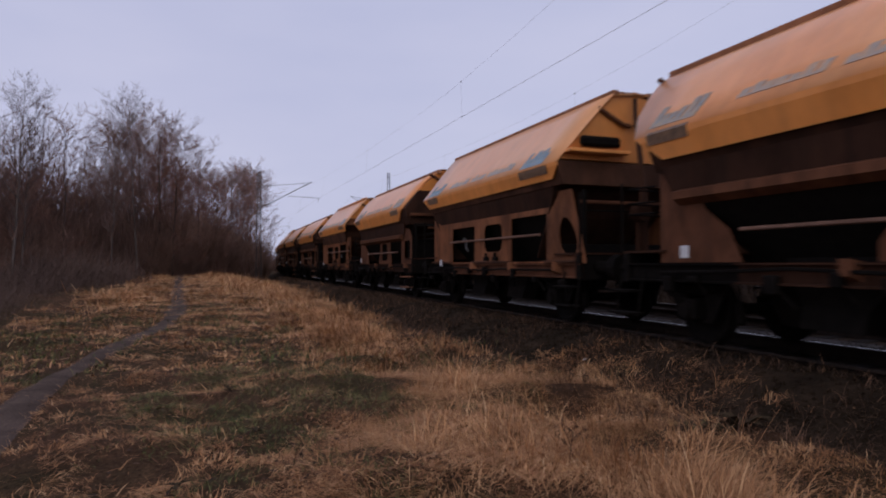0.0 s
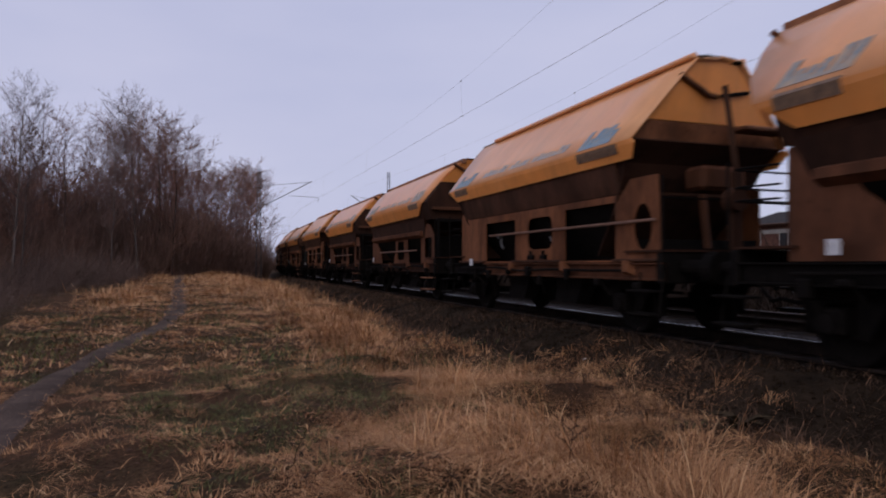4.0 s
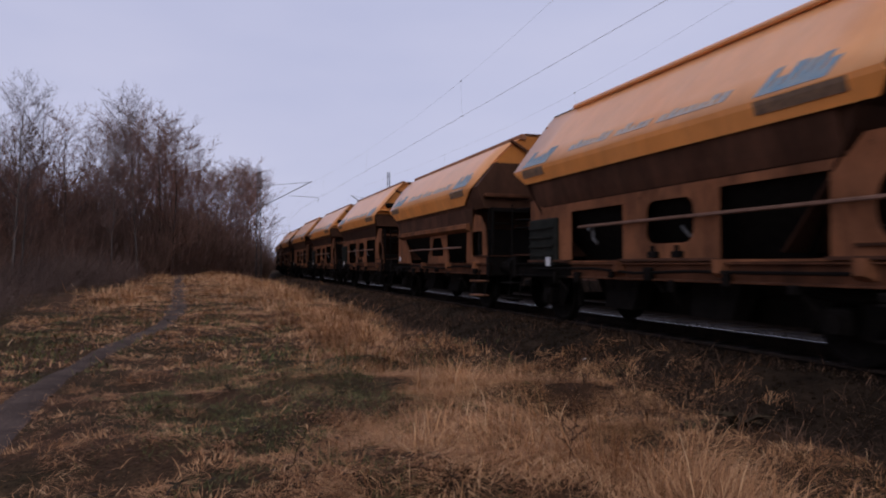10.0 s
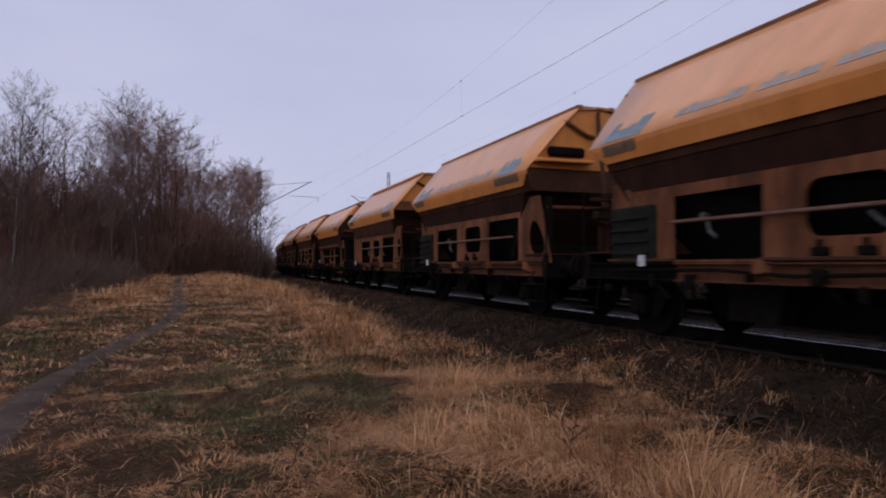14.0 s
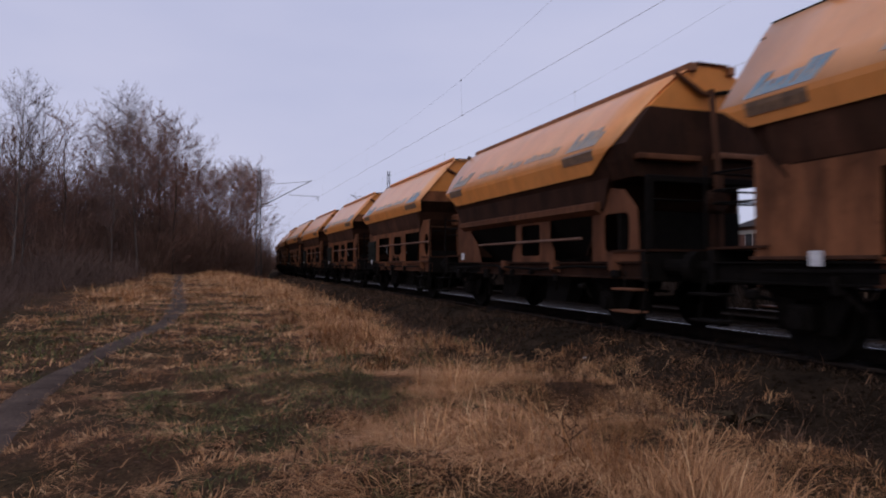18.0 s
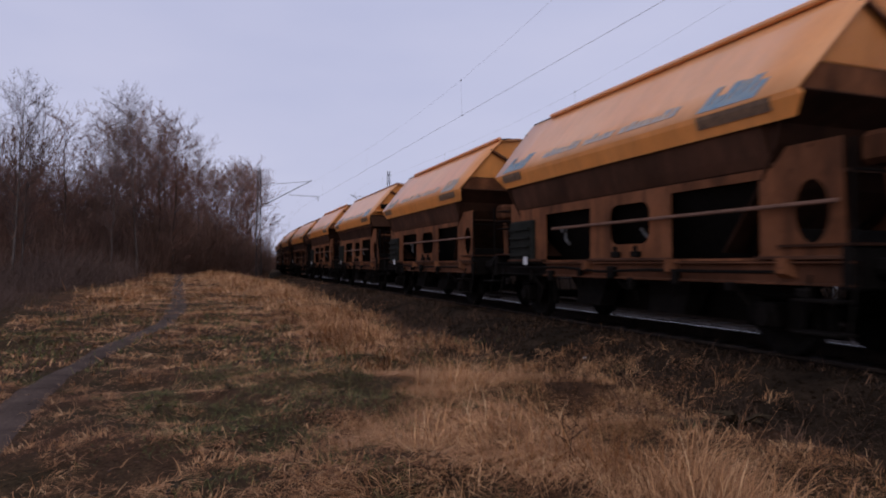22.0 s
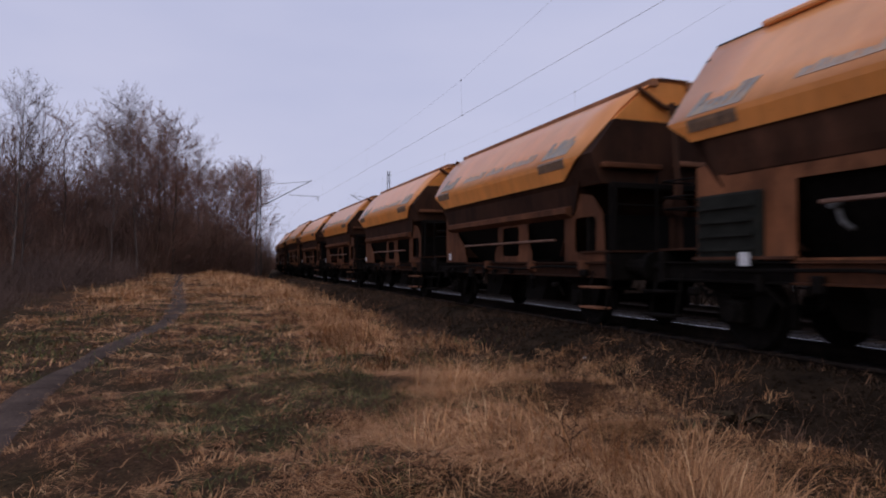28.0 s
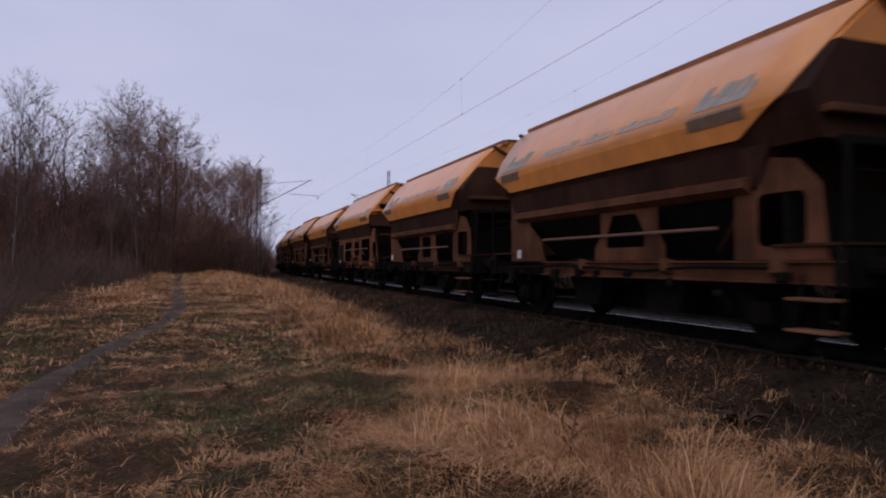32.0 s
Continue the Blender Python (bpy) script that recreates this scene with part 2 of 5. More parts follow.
def field(x, y, size, seed):
    """Smooth value noise, 0 to 1, with cells of that size."""
    if seed not in GRIDS:
        GRIDS[seed] = np.random.RandomState(seed).rand(64, 64)
    g = GRIDS[seed]
    u, v = np.asarray(x) / size, np.asarray(y) / size
    i, j = np.floor(u).astype(int), np.floor(v).astype(int)
    fu, fv = u - i, v - j
    fu, fv = fu * fu * (3 - 2 * fu), fv * fv * (3 - 2 * fv)
    a, b, c, d = g[i % 64, j % 64], g[(i + 1) % 64, j % 64], g[i % 64, (j + 1) % 64], g[(i + 1) % 64, (j + 1) % 64]
    return (a * (1 - fu) + b * fu) * (1 - fv) + (c * (1 - fu) + d * fu) * fv


def track_off(x, y):
    """Distance to the right of the near track's centre line."""
    x, y = np.asarray(x, float), np.asarray(y, float)
    r = np.sqrt((x - TRACK_X - BEND_R) ** 2 + np.maximum(y - BEND_Y, 0) ** 2)
    return np.where(y < BEND_Y, x - TRACK_X, BEND_R - r)


def smooth(a, b, v):
    t = np.clip((np.asarray(v, float) - a) / (b - a), 0, 1)
    return t * t * (3 - 2 * t)


def path_x(y):
    return np.interp(y, [-20, 2, 5.0, 6.2, 7.05, 8.3, 9.86, 11.0, 12.2, 13.8, 15.5, 17.4, 20, 24, 30, 41, 60], [-2.2, -1.5, -1.72, -1.78, -1.84, -1.92, -1.95, -1.90, -1.79, -1.62, -1.36, -1.08, -1.00, -1.08, -1.35, -1.8, -2.5])


def ground_z(x, y):
    x, y = np.asarray(x, float), np.asarray(y, float)
    off = track_off(x, y)
    rise = 0.85 * smooth(13, 52, y) * smooth(-1.9, -7.5, off) * smooth(-14, -4, x)
    bumps = (field(x, y, 1.1, 3) - 0.5) * 0.16 + (field(x, y, 0.42, 4) - 0.5) * 0.09 + (field(x, y, 6.0, 5) - 0.5) * 0.16
    bumps = bumps + (field(x, y, 0.75, 6) - 0.5) * 0.2 * smooth(0.2, 1.8, x - 0.07 * y) * smooth(16, 9, y)
    near_path = np.exp(-((x - path_x(y)) / 0.5) ** 2)
    calm = smooth(-2.0, -3.2, off) * (1 - 0.8 * near_path)
    far = smooth(300, 900, np.hypot(x, y))
    return (rise + bumps * calm - 0.03 * near_path + 0.02 * smooth(-3.0, -1.8, off)) * (1 - far)


def grid_lines(lo, hi, dense_lo, dense_hi, step, grow=1.35):
    mid = list(np.arange(dense_lo, dense_hi + step / 2, step))
    up, s = [], step
    while (up[-1] if up else mid[-1]) < hi:
        s *= grow
        up.append((up[-1] if up else mid[-1]) + s)
    down, s = [], step
    while (down[-1] if down else mid[0]) > lo:
        s *= grow
        down.append((down[-1] if down else mid[0]) - s)
    return np.array(down[::-1] + mid + up)


def sheet(name, xs, ys, zf, material):
    gx, gy = np.meshgrid(xs, ys)
    gz = zf(gx, gy)
    v = np.stack([gx.ravel(), gy.ravel(), gz.ravel()], 1)
    nx, ny = len(xs), len(ys)
    i = (np.arange(ny - 1)[:, None] * nx + np.arange(nx - 1)[None]).ravel()
    ob = arrays(name, v, np.stack([i, i + 1, i + 1 + nx, i + nx], 1), material)
    ob.data.polygons.foreach_set("use_smooth", np.ones(len(ob.data.polygons), bool))
    return ob


def ground_material():
    m, nt, bsdf = nodes_of("rough_meadow_soil")
    n1 = noise_node(nt, 0.55, 4, 0.6)
    n2 = noise_node(nt, 4.5, 5, 0.7)
    n3 = noise_node(nt, 38, 4, 0.7)
    n4 = noise_node(nt, 17, 6, 0.75)
    moss = ramp_node(nt, n1.outputs["Fac"], [(0.42, (0.085, 0.046, 0.027)), (0.60, (0.036, 0.036, 0.017))])
    thatch = ramp_node(nt, n2.outputs["Fac"], [(0.35, (0.022, 0.014, 0.009)), (0.55, (0.060, 0.034, 0.020)), (0.75, (0.15, 0.088, 0.048))])
    col = mix_node(nt, 0.55, moss.outputs["Color"], thatch.outputs["Color"])
    grain = ramp_node(nt, n3.outputs["Fac"], [(0.32, (0.35, 0.33, 0.32)), (0.66, (1.7, 1.6, 1.5))])
    nt.links.new(mix_node(nt, 1.0, col, grain.outputs["Color"], "MULTIPLY"), bsdf.inputs["Base Color"])
    bsdf.inputs["Roughness"].default_value = 0.95
    bsdf.inputs["Specular IOR Level"].default_value = 0.06
    bump(nt, bsdf, n4.outputs["Fac"], 0.9, 0.05)
    return m


M_SOIL = ground_material()
M_PATH = plain("trodden_earth", (0.050, 0.035, 0.028), (0.106, 0.075, 0.061), 1.6, 0.9, fine=30, relief=0.4, dist=0.02)
# two tones of ballast: the dark one carries the shade under the train
M_BED = plain("shade_dark_ballast", (0.013, 0.009, 0.006), (0.040, 0.026, 0.017), 2.0, 0.95, fine=22, relief=0.8, dist=0.04)
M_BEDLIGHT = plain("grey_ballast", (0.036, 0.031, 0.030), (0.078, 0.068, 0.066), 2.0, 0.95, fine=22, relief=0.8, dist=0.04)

tagged(sheet("ground", grid_lines(-3000, 3000, -16, 6, 0.22), grid_lines(-3000, 3000, -2, 60, 0.22), ground_z, M_SOIL),
       "rough meadow ground with dry grass, moss and bare soil", "ground", kind="structure")


def strip(name, s0, s1, step, section, material):
    """A sheet that follows the track: section is a list of (offset, height)."""
    verts, n = [], len(section)
    ss = np.arange(s0, s1 + step / 2, step)
    for s in ss:
        for off, z in section:
            x, y, _ = beside(s, off)
            verts.append((x, y, z))
    i = (np.arange(len(ss) - 1)[:, None] * n + np.arange(n - 1)[None]).ravel()
    return arrays(name, verts, np.stack([i, i + 1, i + 1 + n, i + n], 1), material)


BED_Z = RAIL_Z - 0.19
# near bed: the wagons' shade is painted in by the darker ballast
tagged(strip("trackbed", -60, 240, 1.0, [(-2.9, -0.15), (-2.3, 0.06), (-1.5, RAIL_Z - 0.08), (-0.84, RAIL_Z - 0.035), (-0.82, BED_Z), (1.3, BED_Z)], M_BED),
       "ballast of the near track, coloured dark for the train's shade", "track bed", kind="structure")
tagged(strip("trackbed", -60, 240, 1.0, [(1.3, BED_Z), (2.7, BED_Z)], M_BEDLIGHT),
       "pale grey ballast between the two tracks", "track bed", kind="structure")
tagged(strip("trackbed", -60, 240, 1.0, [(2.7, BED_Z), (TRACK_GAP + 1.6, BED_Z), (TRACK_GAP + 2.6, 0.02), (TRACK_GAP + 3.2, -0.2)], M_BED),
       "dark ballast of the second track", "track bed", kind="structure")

py = np.arange(-25.0, 46.0, 0.25)
pv = []
for y in py:
    w = 0.19 + 0.08 * float(field(0.0, y, 1.7, 11)) + 0.04 * float(smooth(11, 7, y)) + 0.10 * float(smooth(16, 22, y))
    for k in (-1.0, -0.5, 0.0, 0.5, 1.0):
        x = float(path_x(y)) + k * w * (1 + 0.25 * (float(field(k * 7, y, 0.8, 12)) - 0.5))
        pv.append((x, y, float(ground_z(x, y)) + 0.035 - 0.05 * k * k))
i = (np.arange(len(py) - 1)[:, None] * 5 + np.arange(4)[None]).ravel()
tagged(arrays("path", pv, np.stack([i, i + 1, i + 6, i + 5], 1), M_PATH), "narrow trodden earth footpath through the grass", "path", kind="structure")


# ---- dry grass ----
def blade_material(name, stops, patch):
    m, nt, bsdf = nodes_of(name)
    geo = nt.nodes.new("ShaderNodeNewGeometry")
    r = ramp_node(nt, geo.outputs["Random Per Island"], stops)
    n = noise_node(nt, 0.8, 4, 0.6)
    p = ramp_node(nt, n.outputs["Fac"], [(0.35, patch), (0.65, (1.1, 1.1, 1.1))])
    nt.links.new(mix_node(nt, 1.0, r.outputs["Color"], p.outputs["Color"], "MULTIPLY"), bsdf.inputs["Base Color"])
    bsdf.inputs["Roughness"].default_value = 0.75
    bsdf.inputs["Specular IOR Level"].default_value = 0.12
    return m


M_STRAW = blade_material("straw", [(0.0, (0.24, 0.114, 0.054)), (0.4, (0.49, 0.250, 0.117)), (0.85, (0.72, 0.405, 0.198)), (1.0, (0.84, 0.56, 0.315))], (0.62, 0.56, 0.52))
M_RUSSET = blade_material("russet_dead_grass", [(0.0, (0.12, 0.054, 0.026)), (0.5, (0.31, 0.146, 0.067)), (1.0, (0.54, 0.285, 0.137))], (0.66, 0.60, 0.56))
M_GREEN = blade_material("winter_grass", [(0.0, (0.060, 0.068, 0.024)), (0.6, (0.115, 0.118, 0.044)), (1.0, (0.24, 0.180, 0.080))], (0.7, 0.75, 0.65))
M_LEAFLITTER = blade_material("fallen_leaf", [(0.0, (0.030, 0.018, 0.012)), (0.6, (0.10, 0.052, 0.028)), (1.0, (0.28, 0.165, 0.090))], (0.6, 0.55, 0.5))


def bank_z(off):
    """Height of the ballast shoulder beside the near track."""
    return np.interp(off, [-2.9, -2.3, -1.5, -0.84], [-0.15, 0.06, RAIL_Z - 0.08, RAIL_Z - 0.035])


def blades(name, x, y, length, width, lean, tilt, material, seed, sag0=0.1, sag1=1.1):
    """Tapering blades that arch over, three quads each."""
    rs = np.random.RandomState(seed)
    n = len(x)
    z = np.maximum(ground_z(x, y), bank_z(track_off(x, y))) - 0.01 + 0.02 * rs.rand(n)
    bend = rs.uniform(sag0, sag1, n) / 2
    veer = rs.normal(0, 0.14, n)
    p = np.stack([x, y, z], 1)
    rows = []
    for k, (share, taper) in enumerate(((0.0, 1.0), (0.42, 0.9), (0.33, 0.6), (0.25, 0.12))):
        a = np.minimum(tilt + bend * (k - 1), 1.72)
        d = lean + veer * (k - 1)
        if k:
            p = p + np.stack([np.cos(d) * np.sin(a), np.sin(d) * np.sin(a), np.cos(a)], 1) * (length * share)[:, None]
        w = np.stack([-np.sin(d), np.cos(d), np.zeros(n)], 1) * (width * taper / 2)[:, None]
        rows += [p - w, p + w]
    v = np.stack(rows, 1).reshape(-1, 3)
    b = np.arange(n)[:, None] * 8
    f = np.concatenate([b + np.array([[q, q + 1, q + 3, q + 2]]) for q in (0, 2, 4)])
    return arrays(name, v, f, material)


def scatter(n, r0, r1, spread, seed):
    """Random spots in a fan in front of the tripod."""
    rs = np.random.RandomState(seed)
    r = np.sqrt(rs.uniform(r0 * r0, r1 * r1, n))
    a = radians(YAW) + rs.uniform(-spread, spread, n)
    return r * np.sin(a), r * np.cos(a), rs


def lush(x, y):
    """Where green winter grass and moss take over: in the hollow beside the footpath and along it."""
    patch = field(x, y * 0.7, 0.55, 22) * 0.5 + field(x, y * 0.7, 0.2, 23) * 0.3 + field(x, y * 0.7, 1.7, 26) * 0.2
    hollow = np.exp(-((x - 0.35 - 0.05 * y) / 1.15) ** 2) * smooth(3.6, 6.0, y) * smooth(19, 11, y)
    verge = np.exp(-((x - path_x(y) - 0.2) / 1.0) ** 2) * smooth(8, 12, y) * smooth(34, 22, y)
    far_side = smooth(-2.2, -3.0, x) * smooth(8, 10, y) * smooth(17, 13, y)
    return smooth(0.46, 0.72, patch + 0.20 * hollow + 0.12 * verge + 0.19 * far_side - 0.05 * smooth(1.0, 3.0, x - 0.05 * y)) * (1 - 0.75 * smooth(14, 24, y))


def worn(x, y):
    """Thin dark growth on the low ground near the footpath."""
    return smooth(0.9, -1.0, x - 0.03 * y) * smooth(13, 8, y)


def keep(x, y, rs, green):
    off = track_off(x, y)
    rim = np.interp(y, [3, 3.7, 4.5, 5.6, 7.1, 8.2, 9.75, 12, 17, 30], [-3.2, -3.1, -2.85, -2.3, -1.9, -2.0, -2.4, -2.9, -3.1, -2.8])
    edge = smooth(0.6, -0.7, off - rim + 0.9 * (field(x, y, 1.1, 21) - 0.5) + 0.8 * (field(x, y, 0.3, 25) - 0.5))
    path = 1 - np.exp(-((x - path_x(y) + 0.2 * (field(x, y, 0.35, 24) - 0.5)) / (0.18 + 0.16 * smooth(16, 22, y))) ** 4) * (0.96 - 0.3 * smooth(17, 22, y))
    bank = smooth(0.0, 1.6, x + 5.2 - 0.03 * (y - 17) + 1.5 * (field(x, y, 1.3, 27) - 0.5))
    woods = bank * smooth(58, 48, y) * smooth(-14, -8, y)
    g = lush(x, y)
    gaps = 1 - 0.9 * smooth(0.46, 0.56, field(x, y, 0.30, 28) * 0.6 + field(x, y, 0.85, 29) * 0.4) * smooth(16, 9, y)
    sparse = 1.0 if green else (1 - 0.45 * worn(x, y)) * (1 - 0.78 * smooth(0.3, -1.4, x) * smooth(9, 6, y)) * gaps
    return rs.rand(len(x)) < edge * path * woods * sparse * (g if green else 1 - 0.62 * g)


def tall_zone(x, y):
    """Tussocks stand tall along the railway and before the wood, and stay short round the footpath."""
    right = smooth(-0.7, 1.4, x - 0.8 - 0.05 * y)
    wood = smooth(17, 28, y) * (1 - 0.75 * np.exp(-((x - path_x(y)) / 1.3) ** 2))
    low = 1 - 0.55 * smooth(-4.6, -2.6, track_off(x, y)) * smooth(20, 12, y)
    return (0.26 + 0.74 * np.maximum(right, wood)) * low


def tufts(name, label, n, r0, r1, per, radius, length, width, material, seed, spread=0.68, stand=0.5):
    """Tussocks: blades that rise from common roots, arch over and are combed one way by the weather."""
    x, y, rs = scatter(n, r0, r1, spread, seed)
    pale = smooth(0.36, 0.60, field(x, y, 0.62, 71) * 0.65 + field(x, y, 2.1, 72) * 0.35)
    ok = keep(x, y, rs, False) & (rs.rand(n) < (0.15 + 0.85 * np.maximum(pale, smooth(16, 22, y)) if material == M_STRAW else 1 - 0.6 * pale))
    x, y = x[ok], y[ok]
    m = len(x)
    tall = (0.35 + 1.0 * field(x, y, 0.9, seed + 7)) * rs.uniform(0.6, 1.35, m) * tall_zone(x, y)
    comb = field(x, y, 1.3, seed + 8) * 4 * np.pi + rs.normal(0, 0.5, m)
    count = rs.poisson(per * (0.5 + tall), m)
    idx = np.repeat(np.arange(m), count)
    k = len(idx)
    a = rs.uniform(0, 2 * np.pi, k)
    rr = radius * np.sqrt(rs.rand(k)) * (0.5 + tall[idx])
    lx = np.cos(a) * 0.6 + np.cos(comb[idx]) * 0.9 + rs.normal(0, 0.35, k)
    ly = np.sin(a) * 0.6 + np.sin(comb[idx]) * 0.9 + rs.normal(0, 0.35, k)
    up = rs.rand(k) < stand * (0.4 + 0.6 * tall[idx])
    tilt = np.where(up, np.clip(rs.normal(0.62, 0.28, k), 0.05, 1.2), np.clip(rs.normal(1.27, 0.17, k), 0.8, 1.54))
    ln = length * (0.08 + 0.92 * tall[idx]) * rs.uniform(0.45, 1.35, k)
    return tagged(blades(name, x[idx] + rr * np.cos(a), y[idx] + rr * np.sin(a), ln, width * rs.uniform(0.6, 1.4, k), np.arctan2(ly, lx), tilt, material, seed, 0.3, 1.5),
                  label, "grass", kind="stuff")


def litter(name, label, n, r0, r1, length, width, tilt, material, green, seed, spread=0.68):
    """Single blades, mostly lying."""
    x, y, rs = scatter(n, r0, r1, spread, seed)
    ok = keep(x, y, rs, green)
    x, y = x[ok], y[ok]
    k = len(x)
    return tagged(blades(name, x, y, length * rs.uniform(0.4, 1.5, k), width * rs.uniform(0.6, 1.5, k), rs.uniform(0, 2 * np.pi, k),
                         np.clip(rs.normal(tilt, 0.22, k), 0.05, 1.5), material, seed), label, "grass", kind="stuff")


STRAW_LABEL = "collapsed straw-coloured tussocks of dead grass on the meadow"
RUSSET_LABEL = "brown dead grass between the paler tussocks"
MAT_LABEL = "matted dead grass lying on the ground"
GREEN_LABEL = "short green winter grass and moss between the straw"
tufts("dry_grass", STRAW_LABEL, 2300, 2.2, 9.0, 66, 0.14, 0.42, 0.0036, M_STRAW, 101, 0.68, 0.10)
tufts("dry_grass", RUSSET_LABEL, 1500, 2.2, 9.0, 48, 0.14, 0.28, 0.0036, M_RUSSET, 111, 0.68, 0.10)
tufts("dry_grass", STRAW_LABEL, 6400, 9.0, 20.0, 32, 0.17, 0.38, 0.0075, M_STRAW, 102, 0.68, 0.32)
tufts("dry_grass", RUSSET_LABEL, 3600, 9.0, 20.0, 24, 0.18, 0.36, 0.0090, M_RUSSET, 112, 0.68, 0.4)
tufts("dry_grass", "pale dead grass on the rise before the wood", 26000, 20.0, 56.0, 14, 0.36, 0.40, 0.014, M_STRAW, 103, 0.68, 0.28)
tufts("dry_grass", "brown dead grass on the rise before the wood", 4000, 20.0, 56.0, 10, 0.3, 0.36, 0.016, M_RUSSET, 113, 0.68, 0.3)
tufts("dry_grass", "dead grass round the tripod and along the railway", 2400, 0.6, 12.0, 24, 0.15, 0.30, 0.006, M_STRAW, 110, 3.14)
litter("dead_grass_mat", "matted brown dead grass round the tripod", 36000, 0.4, 9.0, 0.12, 0.006, 1.36, M_RUSSET, False, 117, 3.14)
litter("dead_grass_mat", MAT_LABEL, 32000, 2.2, 10.0, 0.15, 0.0040, 1.40, M_STRAW, False, 106)
litter("dead_grass_mat", MAT_LABEL, 120000, 2.2, 10.0, 0.08, 0.0042, 1.36, M_RUSSET, False, 116)
litter("dead_grass_mat", MAT_LABEL, 55000, 10.0, 40.0, 0.24, 0.014, 1.3, M_STRAW, False, 107)
litter("fallen_leaves", "small brown fallen leaves between the grass", 14000, 2.4, 16.0, 0.055, 0.030, 1.25, M_LEAFLITTER, False, 108)
litter("fallen_leaves", "small brown fallen leaves on the moss", 6000, 2.4, 16.0, 0.055, 0.030, 1.25, M_LEAFLITTER, True, 109)
litter("green_grass", GREEN_LABEL, 80000, 2.2, 10.0, 0.07, 0.004, 0.9, M_GREEN, True, 104)
litter("green_grass", GREEN_LABEL, 90000, 10.0, 34.0, 0.12, 0.012, 0.7, M_GREEN, True, 105)


def shoulder_weeds(n, seed):
    """Withered weeds on the dark strip between meadow and rail."""
    rs = np.random.RandomState(seed)
    s, off = rs.uniform(0.5, 60, n), rs.uniform(-3.6, -1.0, n)
    xy = np.array([beside(a, b)[:2] for a, b in zip(s, off)])
    ok = field(xy[:, 0], xy[:, 1], 0.8, 61) > 0.30
    x, y = xy[ok, 0], xy[ok, 1]
    k = len(x)
    ob = blades("withered_weeds", x, y, rs.uniform(0.05, 0.24, k), rs.uniform(0.004, 0.010, k), rs.uniform(0, 6.28, k), np.clip(rs.normal(0.95, 0.35, k), 0.05, 1.45), M_WEED, seed)
    return tagged(ob, "dark withered weeds on the track shoulder", "weeds", kind="stuff")


M_WEED = blade_material("withered_weed", [(0.0, (0.034, 0.021, 0.014)), (0.7, (0.110, 0.063, 0.040)), (1.0, (0.24, 0.135, 0.078))], (0.6, 0.55, 0.5))
shoulder_weeds(60000, 120)


def stones(name, label, n, s0, s1, o0, o1, size, material, seed):
    """Crushed stone: small uneven octahedra."""
    rs = np.random.RandomState(seed)
    s, off = rs.uniform(s0, s1, n), rs.uniform(o0, o1, n)
    c = np.array([(*beside(a, b)[:2], 0) for a, b in zip(s, off)])
    c[:, 2] = np.interp(off, [-2.9, -2.3, -1.5, -0.84, -0.8, 5.6, 6.6], [-0.15, 0.06, RAIL_Z - 0.08, RAIL_Z - 0.035, BED_Z, BED_Z, 0.02])
    axes = np.array([[1, 0, 0], [0, 1, 0], [0, 0, 1], [-1, 0, 0], [0, -1, 0], [0, 0, -1]], float)
    v = c[:, None] + axes[None] * size * rs.uniform(0.5, 1.3, (n, 6, 1)) + rs.normal(0, size * 0.3, (n, 6, 3))
    f = np.array([[0, 1, 2], [1, 3, 2], [3, 4, 2], [4, 0, 2], [1, 0, 5], [3, 1, 5], [4, 3, 5], [0, 4, 5]])
    return tagged(arrays(name, v.reshape(-1, 3), (np.arange(n)[:, None, None] * 6 + f[None]).reshape(-1, 3), material), label, "ballast", kind="stuff")


stones("ballast_stones", "dark ballast stones beside the near rail", 5000, 0, 30, -2.5, -0.9, 0.028, M_BED, 131)
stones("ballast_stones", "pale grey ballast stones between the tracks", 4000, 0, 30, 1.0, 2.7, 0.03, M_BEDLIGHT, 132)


# ---- tracks ----
def rail_section(c):
    h = 0.172
    half = [(0.0755, -h), (0.0755, -h + 0.012), (0.012, -h + 0.03), (0.010, -0.045), (0.036, -0.036), (0.036, -0.006), (0.028, 0.0)]
    return [(c + x, RAIL_Z + z) for x, z in half] + [(c - x, RAIL_Z + z) for x, z in half[::-1]]


def rail(off, parent, m_head):
    sec = rail_section(off)
    body = strip("rail_web", -60, 240, 1.5, sec[:6] + sec[8:], M_RAIL)
    head = strip("rail_head", -60, 240, 1.5, [(off + 0.031, RAIL_Z - 0.004), (off + 0.026, RAIL_Z + 0.002), (off - 0.026, RAIL_Z + 0.002), (off - 0.031, RAIL_Z - 0.004)], m_head)
    body.parent = parent
    head.parent = parent


def track(centre, count, m_head, label):
    root = thing("railway_track", label, "railway track", kind="structure")
    for g in (-0.7535, 0.7535):
        # the left rail of each track gets the head with shade in its colour
        rail(centre + g, root, M_RAILSHADED if g < 0 else m_head)
    bm = bmesh.new()
    box(bm, (-1.3, -0.13, -0.16), (1.3, 0.13, 0.0), 0.02)
    first = part("sleeper", bm, M_SLEEPER, root)
    for k in range(count):
        ob = first if k == 0 else bpy.data.objects.new("sleeper", first.data)
        if k:
            scene.collection.objects.link(ob)
            ob.parent = root
        x, y, a = beside(-6 + k * 0.62, centre)
        ob.matrix_basis = pose(x, y, RAIL_Z - 0.174, 0, 0, -math.degrees(a))
    return root


track(0.0, 200, M_RAILTOP, "near railway track with dark sleepers and polished rails")
track(TRACK_GAP, 120, M_RAILDULL, "second railway track with dark sleepers")


